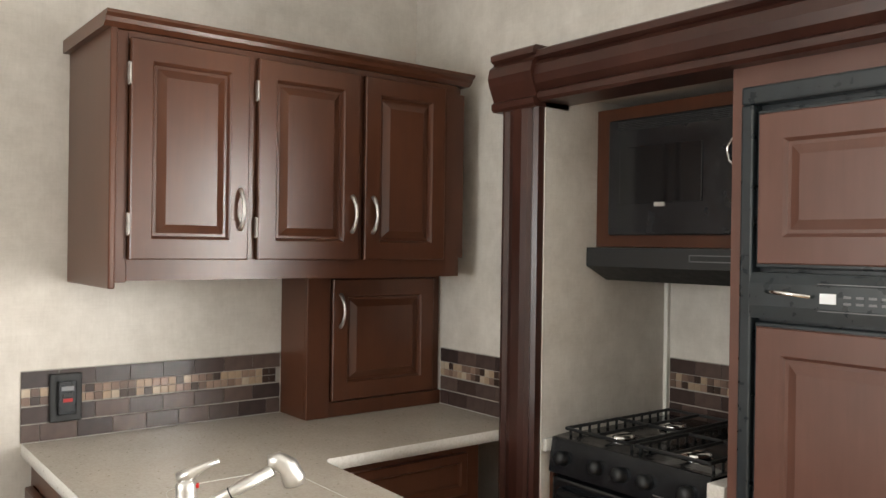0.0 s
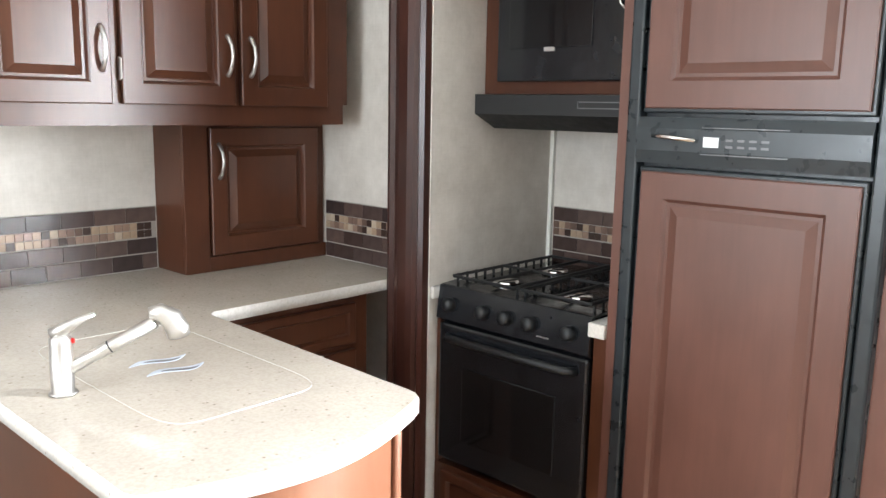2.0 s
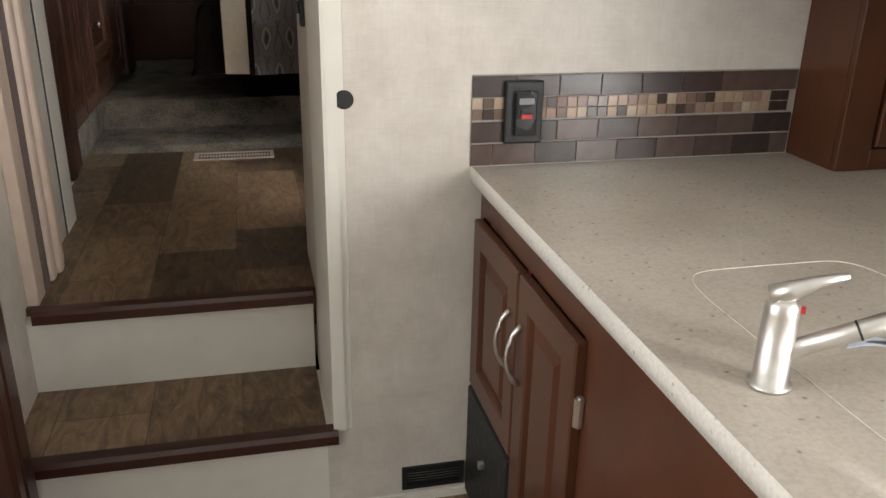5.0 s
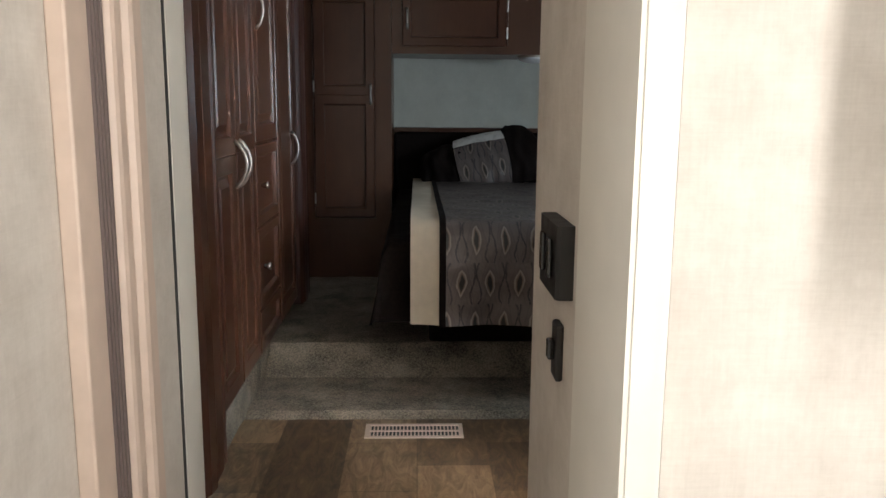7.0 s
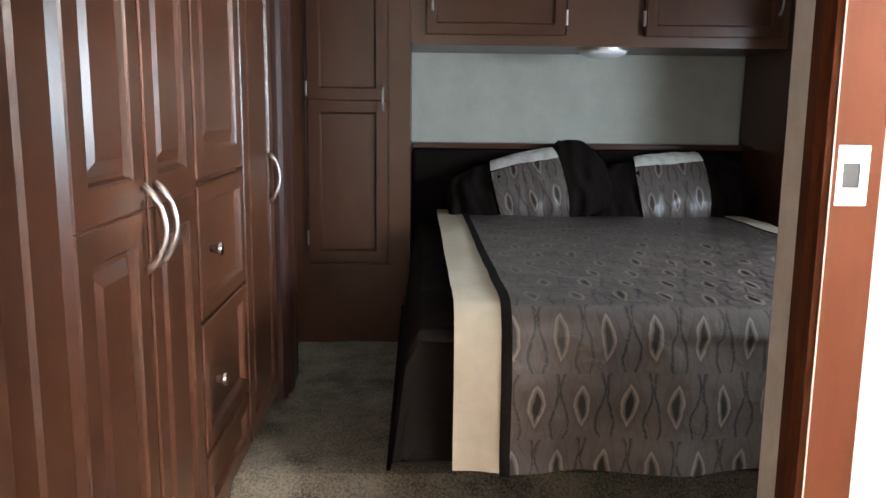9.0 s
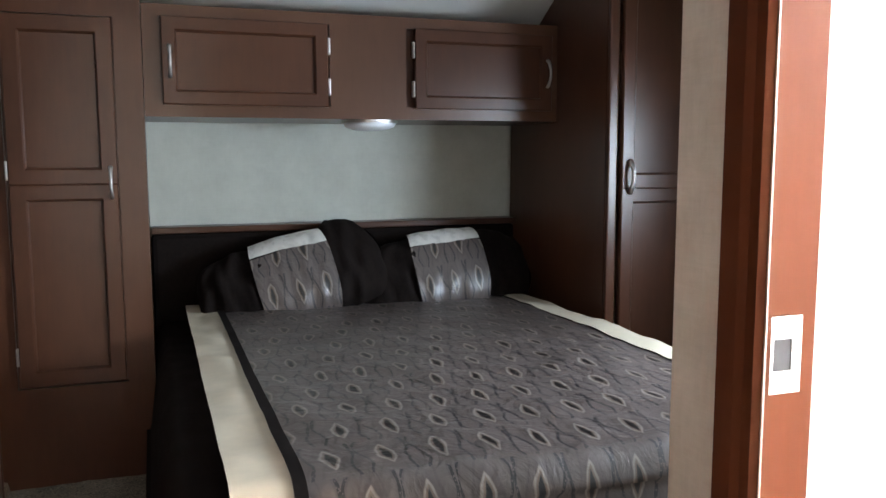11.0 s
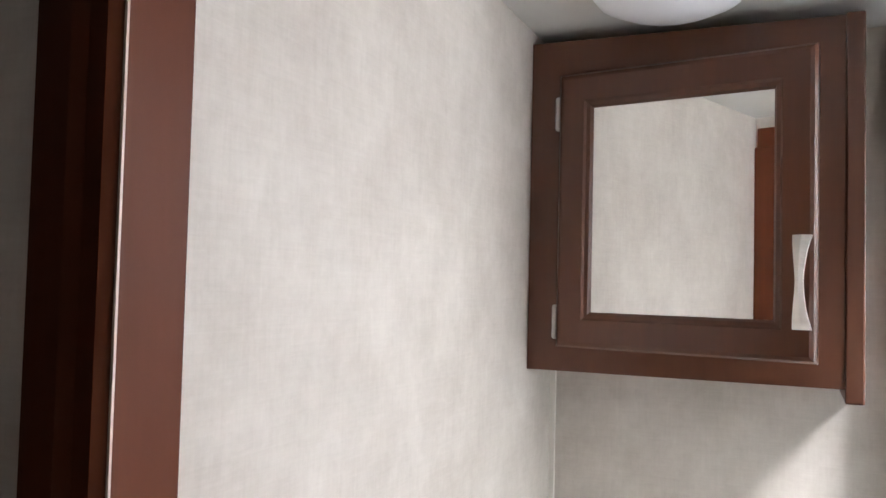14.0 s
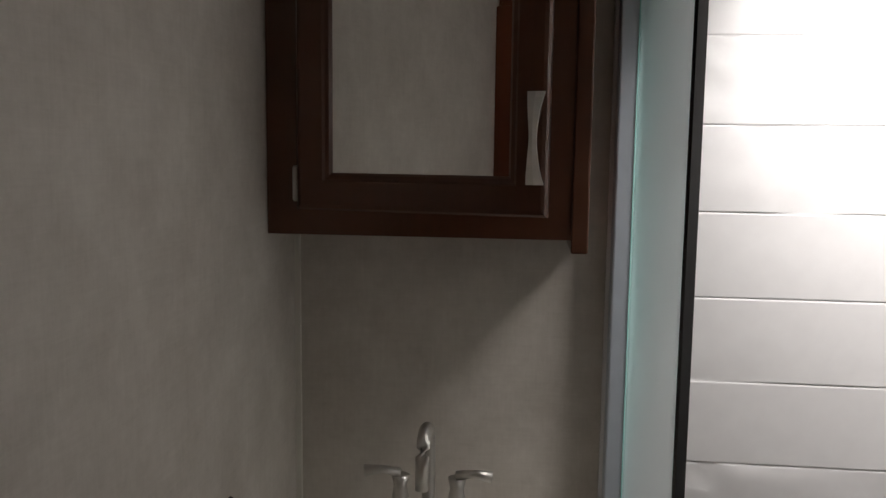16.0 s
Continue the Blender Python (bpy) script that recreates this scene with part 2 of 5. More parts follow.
STEEL_GREY = plain("grey_metal", (0.16, 0.16, 0.165), 0.4, 0.6, 0.08, 30, 0.02)
GROUT = plain("grout", (0.3, 0.27, 0.24), 0.8, 0, 0.1, 60, 0.2)
VINYL = vinyl("vinyl_planks")
CARPET = shag("carpet", (0.05, 0.041, 0.03), (0.4, 0.34, 0.26))
MAT_PILE = shag("mat_pile", (0.14, 0.11, 0.08), (0.42, 0.36, 0.28))
CLOTH_BLACK = plain("black_cloth", (0.011, 0.0075, 0.0065), 0.85, 0, 0.3, 70, 0.3)
CLOTH_CREAM = plain("cream_cloth", (0.58, 0.5, 0.38), 0.75, 0, 0.06, 25, 0.3)
CLOTH_SILVER = plain("silver_satin", (0.68, 0.66, 0.62), 0.28, 0, 0.1, 25, 0.3)
FEATHER = feather("feather_cloth")
CLOTH_BLACK.node_tree.nodes["Principled BSDF"].inputs["Specular IOR Level"].default_value = 0.1
RED = plain("red_plastic", (0.4, 0.01, 0.008), 0.4)
SHOWER_WHITE = plain("white_shower_panel", (0.8, 0.8, 0.8), 0.35, 0, 0.02, 25, 0.2)
PINK_TRIM = plain("unfinished_trim", (0.6, 0.48, 0.4), 0.4, 0, 0.06, 20, 0.05)
GREY_TRIM = wood("grey_seal_strip", (0.12, 0.09, 0.085), (0.22, 0.17, 0.16), 0.5, (60, 60, 1))
BRASS = plain("brass", (0.6, 0.42, 0.15), 0.25, 1, 0.05)


def tile_mat(name, stops, rough):
    m, nt, b = mat(name)
    info = nt.nodes.new("ShaderNodeObjectInfo")
    r = ramp(nt, info.outputs["Random"], stops)
    r.node.color_ramp.interpolation = "CONSTANT"
    n = mnode(nt, "ShaderNodeTexNoise", Scale=35.0, Detail=4.0)
    nt.links.new(coords(nt), n.inputs["Vector"])
    mx = nt.nodes.new("ShaderNodeMixRGB")
    mx.blend_type = "MULTIPLY"
    mx.inputs[0].default_value = 0.6
    nt.links.new(r, mx.inputs[1])
    nt.links.new(ramp(nt, n.outputs[0], ((0.3, (0.6, 0.6, 0.6)), (0.7, (1, 1, 1)))), mx.inputs[2])
    nt.links.new(mx.outputs[0], b.inputs["Base Color"])
    b.inputs["Roughness"].default_value = rough
    return m


TILE = tile_mat("brown_tile", ((0, (0.055, 0.034, 0.03)), (0.3, (0.075, 0.05, 0.044)), (0.55, (0.045, 0.03, 0.028)), (0.75, (0.1, 0.066, 0.056))), 0.25)
MOSAIC = tile_mat("mosaic_tile", ((0, (0.4, 0.29, 0.2)), (0.22, (0.05, 0.03, 0.024)), (0.4, (0.2, 0.13, 0.1)), (0.58, (0.5, 0.4, 0.3)), (0.72, (0.14, 0.09, 0.07)), (0.86, (0.3, 0.2, 0.15))), 0.2)

GLASS, _nt, _b = mat("shower_glass")
_b.inputs["Base Color"].default_value = (0.92, 0.982, 0.985, 1)
_b.inputs["Transmission Weight"].default_value = 1.0
_b.inputs["Roughness"].default_value = 0.35
_b.inputs["IOR"].default_value = 1.12
GLASS_EDGE = plain("glass_edge", (0.5, 0.85, 0.82), 0.2, 0, 0.01, 3, 0.0)
MIRROR, _nt, _b = mat("mirror_glass")
_b.inputs["Base Color"].default_value = (0.86, 0.86, 0.84, 1)
_b.inputs["Metallic"].default_value = 1.0
_b.inputs["Roughness"].default_value = 0.01
LAMP_ON, _nt, _b = mat("lamp_diffuser")
_b.inputs["Base Color"].default_value = (0.85, 0.87, 0.9, 1)
_b.inputs["Roughness"].default_value = 0.3
DAY, _nt, _b = mat("daylight_pane")
_b.inputs["Base Color"].default_value = (0.9, 0.9, 0.9, 1)
_b.inputs["Emission Color"].default_value = (0.9, 0.95, 1, 1)
_b.inputs["Emission Strength"].default_value = 2.5


# ---- mesh helpers ----
def bx(bm, x0, y0, z0, x1, y1, z1, bev=0.0):
    vs = [bm.verts.new(p) for p in ((x0, y0, z0), (x1, y0, z0), (x1, y1, z0), (x0, y1, z0), (x0, y0, z1), (x1, y0, z1), (x1, y1, z1), (x0, y1, z1))]
    fs = [bm.faces.new([vs[i] for i in q]) for q in ((0, 3, 2, 1), (4, 5, 6, 7), (0, 1, 5, 4), (1, 2, 6, 5), (2, 3, 7, 6), (3, 0, 4, 7))]
    if bev:
        es = list({e for f in fs for e in f.edges})
        bmesh.ops.bevel(bm, geom=es, offset=bev, segments=2, profile=0.5, affect="EDGES")
    return bm


def box(x0, y0, z0, x1, y1, z1, bev=0.0):
    return bx(bmesh.new(), x0, y0, z0, x1, y1, z1, bev)


def tube(bm, pts, r, seg=8, cap=True):
    pts = [Vector(p) for p in pts]
    rings = []
    rad = r if isinstance(r, (list, tuple)) else [r] * len(pts)
    for i, p in enumerate(pts):
        d = (pts[min(i + 1, len(pts) - 1)] - pts[max(i - 1, 0)]).normalized()
        ref = Vector((0, 0, 1)) if abs(d.z) < 0.9 else Vector((1, 0, 0))
        a = d.cross(ref).normalized()
        c = d.cross(a)
        rings.append([bm.verts.new(p + rad[i] * (a * math.cos(k * 2 * math.pi / seg) + c * math.sin(k * 2 * math.pi / seg))) for k in range(seg)])
    for q, w in zip(rings, rings[1:]):
        for k in range(seg):
            bm.faces.new((q[k], q[(k + 1) % seg], w[(k + 1) % seg], w[k]))
    if cap:
        bm.faces.new(rings[0])
        bm.faces.new(rings[-1])
    return bm


def extrude_profile(prof, axis, a, b):
    """A closed 2D outline swept from a to b along x, y or z."""
    bm = bmesh.new()

    def at(p, s):
        return {"x": (s, p[0], p[1]), "y": (p[0], s, p[1]), "z": (p[0], p[1], s)}[axis]

    v0 = [bm.verts.new(at(p, a)) for p in prof]
    v1 = [bm.verts.new(at(p, b)) for p in prof]
    n = len(prof)
    for i in range(n):
        bm.faces.new((v0[i], v0[(i + 1) % n], v1[(i + 1) % n], v1[i]))
    bm.faces.new(v0)
    bm.faces.new(v1)
    return bm


def thing(name, label, category, loc=(0, 0, 0), group="", kind=""):
    e = new(name)
    e.location = loc
    e.empty_display_size = 0.05
    return tagged(e, label, category, group, kind)


def mesh_of(name, bm, material, smooth=False):
    bmesh.ops.recalc_face_normals(bm, faces=bm.faces)
    me = bpy.data.meshes.new(name)
    bm.to_mesh(me)
    bm.free()
    me.materials.append(material)
    if smooth:
        me.polygons.foreach_set("use_smooth", [True] * len(me.polygons))
    return me


def part(name, bm, material, parent=None, label="", smooth=False):
    ob = new(name, mesh_of(name, bm, material, smooth))
    if parent is not None:
        ob.parent = parent
        if parent.type == "EMPTY":
            ob.matrix_parent_inverse = Matrix.Translation(-parent.location)
    if label:
        ob["label"] = label
    return ob


def structure(name, bm, material, label, category="wall"):
    return tagged(part(name, bm, material), label, category, kind="structure")


def plane_frame(o, u, n):
    u, n = Vector(u), Vector(n)
    m = Matrix.Identity(4)
    m.col[0][:3], m.col[1][:3], m.col[2][:3], m.col[3][:3] = u, n, (0, 0, 1), Vector(o)
    return m


def panel_bm(m, w, h, t=0.02, stile=0.06, raised=True):
    """Frame-and-panel front of width w and height h, proud by t."""
    bm = bmesh.new()
    loops = [(0, 0), (0, t - 0.003), (0.003, t), (stile - 0.004, t), (stile, t - 0.004), (stile + 0.004, t * 0.3)]
    if raised:
        loops += [(stile + 0.012, t * 0.3), (stile + 0.034, t * 0.85)]
    prev = None
    for i, d in loops:
        ring = [bm.verts.new(p) for p in ((i, d, i), (w - i, d, i), (w - i, d, h - i), (i, d, h - i))]
        if prev:
            for k in range(4):
                bm.faces.new((prev[k], prev[(k + 1) % 4], ring[(k + 1) % 4], ring[k]))
        prev = ring
    bm.faces.new(prev)
    bm.transform(m)
    return bm


def arch_handle(m, cx, cz, length, proud=0.028, r=0.0055, base=0.02, flat=False):
    pts = []
    for i in range(13):
        k = i / 12
        pts.append((cx, base + proud * math.sin(math.pi * k) ** 0.7, cz + (k - 0.5) * length))
    rad = [r * (1.25 - 0.35 * math.sin(math.pi * i / 12)) for i in range(13)]
    bm = tube(bmesh.new(), pts, rad, 8)
    bm.transform(m)
    return bm


def hinge_bm(m, x, z):
    bm = bx(bmesh.new(), x - 0.006, 0.0, z - 0.03, x + 0.006, 0.012, z + 0.03, 0.003)
    tube(bm, [(x, 0.012, z - 0.026), (x, 0.012, z + 0.026)], 0.005, 8)
    bm.transform(m)
    return bm


def door(parent, m, w, h, material, handle_x=None, handle_z=None, hinge_x=None, hl=0.1, stile=0.06, raised=True, handle_mat=None, name="door"):
    d = part(name, panel_bm(m, w, h, 0.02, stile, raised), material, parent)
    if handle_x is not None:
        part("handle", arch_handle(m, handle_x, handle_z, hl), handle_mat or NICKEL, d, "curved nickel pull", True)
    if hinge_x is not None:
        for z in (0.09, h - 0.09):
            part("hinge", hinge_bm(m, hinge_x, z), NICKEL, d, "bright metal hinge")
    return d


# ---- the shell of the rooms ----
def wall(name, b, label="cream linen-patterned wall board", material=None):
    return structure(name, b, material or WALL, label)


structure("floor_1", box(-1.7, -4.7, -0.05, 2.6, 0.0, 0.0), VINYL, "brown wood-look vinyl plank floor of the kitchen", "floor")
structure("floor_2", box(-1.3, 0.345, 0.36, 2.1, 1.91, 0.47), VINYL, "brown wood-look vinyl plank floor of the hall", "floor")
structure("floor_3", box(-1.3, 1.91, 0.36, 2.1, 4.3, 0.45), VINYL, "floor deck under the bedroom carpet", "floor")
wall("wall_kitchen_front", box(0.262, 0.0, 0.0, 1.98, 0.06, 2.62))
wall("wall_kitchen_right", box(1.9, -0.78, 0.0, 1.98, 0.0, 2.62))
wall("wall_kitchen_right_top", box(1.9, -4.7, 1.99, 1.98, -0.78, 2.62))
b = box(1.9, -4.7, 0.0, 1.98, -2.95, 1.99)
bx(b, 1.9, -2.33, 0.0, 1.98, -2.2, 1.99)
wall("wall_kitchen_right_end", b)
b = box(-1.7, -4.7, 0.0, 2.0, -4.6, 0.98)
bx(b, -1.7, -4.7, 1.92, 2.0, -4.6, 2.62)
bx(b, -1.7, -4.7, 0.98, 0.25, -4.6, 1.92)
bx(b, 1.85, -4.7, 0.98, 2.0, -4.6, 1.92)
wall("wall_rear", b)
b = box(-1.7, -4.6, 0.0, -1.6, -0.62, 1.05)
bx(b, -1.7, -4.6, 1.95, -1.6, -0.62, 2.62)
bx(b, -1.7, -4.6, 1.05, -1.6, -1.8, 1.95)
bx(b, -1.7, -0.8, 1.05, -1.6, -0.62, 1.95)
wall("wall_living_left", b)
wall("wall_living_return", box(-1.7, -0.62, 0.0, -0.56, -0.52, 2.62))
wall("wall_stair_left", box(-0.6, -0.52, 0.0, -0.52, 0.9, 2.62))
structure("ceiling_1", box(-1.7, -4.7, 2.62, 2.6, 0.03, 2.68), CEIL, "white ceiling panel of the kitchen", "ceiling")

wall("wall_hall_right", extrude_profile([(0.209, 0.62), (0.209, 0.2115), (0.262, 0.2115), (0.262, 0.62)], "z", 0.24, 2.62))
structure("trim_stair_corner", extrude_profile([(0.205, 0.2114), (0.2175, 0.0), (0.2615, 0.0), (0.2615, 0.2114)], "z", 0.24, 2.62), WHITE, "white corner board beside the stairs", "trim")
wall("wall_hall_return", box(0.262, 0.56, 0.36, 0.46, 0.62, 2.62))
b = box(0.46, 0.56, 0.36, 0.52, 0.834, 2.62)
bx(b, 0.46, 0.85, 2.42, 0.52, 1.484, 2.62)
wall("wall_bath_door", b)
wall("wall_bath_bedroom", box(0.46, 1.485, 0.36, 2.0, 1.575, 2.62))
wall("wall_bath_outer", box(1.665, 0.06, 0.36, 1.72, 1.485, 2.62))
b = box(1.94, 1.575, 0.36, 2.0, 1.88, 2.62)
bx(b, 1.94, 2.42, 0.36, 2.0, 4.25, 2.62)
bx(b, 1.94, 1.88, 0.36, 2.0, 2.42, 1.38)
bx(b, 1.94, 1.88, 1.9, 2.0, 2.42, 2.62)
wall("wall_bedroom_right", b)
wall("wall_bedroom_head", box(-1.2, 4.12, 0.36, 2.0, 4.2, 2.62), "pale wall board behind the bed head", WALL_BED)
wall("wall_bedroom_left", box(-1.2, 0.9, 0.36, -1.14, 4.12, 2.62))
wall("wall_slide_return", box(-1.14, 0.9, 0.36, -0.6, 0.94, 2.62))

# ceiling over hall, bath and bedroom, bending down towards the bed head
b = box(-1.2, 0.03, 2.5, 1.15, 3.05, 2.56)
bx(b, 1.15, 0.03, 2.5, 1.51, 0.22, 2.56)
bx(b, 1.15, 0.68, 2.5, 1.51, 3.05, 2.56)
bx(b, 1.51, 0.03, 2.5, 2.0, 3.05, 2.56)
ys = [3.05 + 1.1 * i / 14 for i in range(15)]
zs = [2.5 - 0.33 * (1 - math.cos(min(1, (y - 3.05) / 0.85) * math.pi / 2)) for y in ys]
for i in range(14):
    q = [b.verts.new(p) for p in ((-1.2, ys[i], zs[i]), (2.0, ys[i], zs[i]), (2.0, ys[i + 1], zs[i + 1]), (-1.2, ys[i + 1], zs[i + 1]))]
    w = [b.verts.new(v.co + Vector((0, 0, 0.06))) for v in q]
    b.faces.new(q)
    b.faces.new(w)
    for k in range(4):
        b.faces.new((q[k], q[(k + 1) % 4], w[(k + 1) % 4], w[k]))
structure("ceiling_2", b, CEIL, "white ceiling panel curving down to the bed head", "ceiling")
structure("ceiling_3", box(1.1, 0.15, 2.72, 1.56, 0.75, 2.74), DAY, "frosted skylight dome over the shower", "skylight")
b = box(1.11, 0.18, 2.56, 1.15, 0.72, 2.72)
bx(b, 1.51, 0.18, 2.56, 1.55, 0.72, 2.72)
bx(b, 1.15, 0.18, 2.56, 1.51, 0.22, 2.72)
bx(b, 1.15, 0.68, 2.56, 1.51, 0.72, 2.72)
structure("trim_skylight", b, WHITE, "white skylight shaft lining", "trim")

# stairs
b = box(-0.52, 0.0, 0.0, 0.2, 0.32, 0.22)
structure("stair_base", b, WHITE, "cream painted stair riser", "stairs")
structure("stair_riser", box(-0.52, 0.325, 0.24, 0.2, 0.345, 0.45), WHITE, "cream painted upper stair riser", "stairs")
structure("stair_tread", box(-0.52, 0.0, 0.22, 0.2, 0.325, 0.24), VINYL, "vinyl covered stair tread", "stairs")
for y, z, x1 in ((-0.01, 0.24, 0.226), (0.315, 0.472, 0.2)):
    b = extrude_profile([(y - 0.012, z - 0.03), (y + 0.03, z - 0.03), (y + 0.03, z + 0.004), (y - 0.004, z + 0.004), (y - 0.012, z - 0.006)], "x", -0.5, x1)
    structure("trim_stair_nosing", b, WOOD_DARK, "red-brown stair nosing strip", "trim")
structure("trim_stair_skirt", box(-0.52, -0.004, 0.0, -0.49, 0.33, 0.235), WHITE, "white stair skirting", "trim")
b = box(0.222, -0.008, 0.24, 0.246, -0.0005, 2.6)
bx(b, 0.2155, -0.006, 0.24, 0.2225, -0.0004, 2.6)
structure("trim_stair_edge", b, WHITE, "thin white corner batten at the stairs", "trim")
wall("wall_stair_cheek", box(0.2, 0.0, 0.0, 0.262, 0.3, 0.24))
structure("baseboard", box(0.2, -0.008, 0.0, 0.56, 0.0, 0.022), WHITE, "thin white base strip", "trim")

# bath door frame
b = extrude_profile([(0.46, 1.41), (0.452, 1.41), (0.444, 1.416), (0.444, 1.43), (0.438, 1.438), (0.438, 1.466), (0.446, 1.474), (0.46, 1.476)], "z", 0.47, 2.46)
structure("trim_bath_casing", b, WOOD_CASING, "moulded red-brown door casing", "trim")
structure("trim_bath_jamb", box(0.461, 1.424, 0.47, 0.53, 1.484, 2.42, 0.002), WOOD_CASING, "red-brown bath door jamb", "trim")
structure("trim_bath_seam", box(0.4515, 1.4085, 0.47, 0.4535, 1.4105, 2.42), PINK_TRIM, "pale joint line between casing and jamb", "trim")
structure("trim_bath_head", box(0.445, 0.81, 2.42, 0.53, 1.476, 2.47), WOOD_CASING, "red-brown head of the bath door", "trim")
structure("trim_bath_casing_near", box(0.444, 0.835, 0.47, 0.53, 0.85, 2.42, 0.004), WOOD_CASING, "red-brown near side of the bath door frame", "trim")

# hall left: slide-out room casing and end panel
XL = -0.52
b = box(XL, 0.36, 0.47, XL + 0.03, 0.44, 2.5, 0.004)
bx(b, XL, 0.51, 0.47, XL + 0.04, 0.56, 2.5, 0.012)
bx(b, XL, 0.565, 0.47, XL + 0.05, 0.61, 2.5, 0.014)
bx(b, XL, 0.615, 0.47, XL + 0.04, 0.66, 2.5, 0.012)
structure("trim_hall_casing", b, PINK_TRIM, "pale moulded slide-out casing", "trim")
b = bmesh.new()
for i in range(9):
    bx(b, XL, 0.442 + i * 0.0073, 0.47, XL + 0.026 + 0.004 * (i % 2), 0.449 + i * 0.0073, 2.5)
structure("trim_hall_seal", b, GREY_TRIM, "grey-brown ribbed seal strip", "trim")
structure("trim_slide_end", box(-0.54, 0.915, 0.47, XL + 0.004, 1.05, 2.5), WHITE, "white end panel of the bedroom slide-out", "trim")
# black strip set nearly flush, painting the darkness of an open gap
structure("trim_slide_gap", box(-0.56, 0.9, 0.47, XL + 0.002, 0.915, 2.5), BLACK_MATTE, "black strip standing for the dark gap beside the slide-out", "trim")

# carpet of the bedroom with its raised edge
b = bmesh.new()
nx, ny = 60, 56
grid = {}
for i in range(nx + 1):
    for j in range(ny + 1):
        x, y = -0.62 + 2.55 * i / nx, 1.9 + 2.2 * j / ny
        up = 0.118 * min(1.0, max(0.0, (y - 2.3) / 0.12))
        grid[i, j] = b.verts.new((x, y, 0.49 + up + 0.005 * noise.noise((x * 23, y * 23, 0)) - (0.022 if j == 0 else 0)))
for i in range(nx):
    for j in range(ny):
        b.faces.new((grid[i, j], grid[i + 1, j], grid[i + 1, j + 1], grid[i, j + 1]))
structure("floor_carpet", b, CARPET, "brown speckled bedroom carpet", "carpet")
b = bmesh.new()
prev = None
for j in range(61):
    y = 1.25 + 2.4 * j / 60
    rg = [b.verts.new((x + 0.006 * noise.noise((x * 60, y * 40, z * 50)), y, z + 0.006 * noise.noise((y * 40, x * 60, 3)))) for x, z in ((-0.6, 0.47 if y < 1.5 else 0.48), (-0.6, 0.60), (-0.61, 0.635), (-0.64, 0.645), (-1.1, 0.645))]
    if y < 1.5:
        rg[0].co.z = 0.59
    if prev:
        for k in range(4):
            b.faces.new((prev[k], prev[k + 1], rg[k + 1], rg[k]))
    prev = rg
structure("trim_carpet_ledge", b, CARPET, "carpeted ledge under the wardrobe", "trim")
structure("trim_ledge_base", box(-0.64, 0.94, 0.47, -0.598, 1.5, 0.6), WHITE, "white ledge base board", "trim")

# slide-out of the kitchen
wall("wall_slide_end", box(1.8, -0.80, 0.05, 2.44, -0.78, 2.0))
wall("wall_slide_back", box(2.40, -2.3, 0.05, 2.44, -0.80, 2.0))
structure("ceiling_4", box(1.8, -2.3, 1.93, 2.44, -0.78, 1.98), WALL, "cream ceiling of the kitchen slide-out", "ceiling")
structure("floor_4", box(1.74, -2.3, 0.0, 2.44, -0.79, 0.05), VINYL, "floor of the kitchen slide-out", "floor")
structure("trim_slide_corner", box(2.385, -0.815, 0.9, 2.4, -0.80, 1.45), WHITE, "white corner bead in the slide-out", "trim")
b = bmesh.new()
prev = None
for j in range(81):
    y = -0.80 - 2.2 * j / 80
    rg = []
    for x, z in ((1.69, 0.0), (1.69, 0.045), (1.705, 0.062), (1.83, 0.064), (1.83, 0.03)):
        rg.append(b.verts.new((x + 0.003 * noise.noise((x * 50, y * 60, 1)), y, z + 0.004 * noise.noise((x * 70, y * 60, z)))))
    if prev:
        for k in range(4):
            b.faces.new((prev[k], prev[k + 1], rg[k + 1], rg[k]))
    prev = rg
structure("trim_slide_sill", b, shag("sill_carpet", (0.16, 0.12, 0.08), (0.5, 0.42, 0.32)), "beige speckled carpet sill strip", "trim")

# windows out of view: rear and bedroom inferred, side one added for fill light
def window(name, x0, y0, x1, y1, z0, z1, axis):
    w = thing(name, "unseen aluminium framed caravan window opening", "window", (x0, y0, z0), kind="structure")
    f = bmesh.new()
    if axis == "x":
        for a in ((x0, z0, x1, z0 + 0.04), (x0, z1 - 0.04, x1, z1), (x0, z0 + 0.04, x0 + 0.04, z1 - 0.04), (x1 - 0.04, z0 + 0.04, x1, z1 - 0.04)):
            bx(f, a[0], y0, a[1], a[2], y1, a[3])
    else:
        for a in ((y0, z0, y1, z0 + 0.04), (y0, z1 - 0.04, y1, z1), (y0, z0 + 0.04, y0 + 0.04, z1 - 0.04), (y1 - 0.04, z0 + 0.04, y1, z1 - 0.04)):
            bx(f, x0, a[0], a[1], x1, a[2], a[3])
    part("window_frame", f, STEEL_GREY, w)


window("window_1", 0.25, -4.66, 1.85, -4.64, 0.98, 1.92, "x")
window("window_3", 1.96, 1.88, 1.98, 2.42, 1.38, 1.9, "y")
window("fill_window_2", -1.66, -1.8, -1.64, -0.8, 1.05, 1.95, "y")


# ---- kitchen ----
def face_y(x, y, z):
    return plane_frame((x, y, z), (1, 0, 0), (0, -1, 0))


def face_x(x, y, z):
    """Looks towards -x; u runs towards -y."""
    return plane_frame((x, y, z), (0, -1, 0), (-1, 0, 0))


def face_px(x, y, z):
    """Looks towards +x; u runs towards +y."""
    return plane_frame((x, y, z), (0, 1, 0), (1, 0, 0))


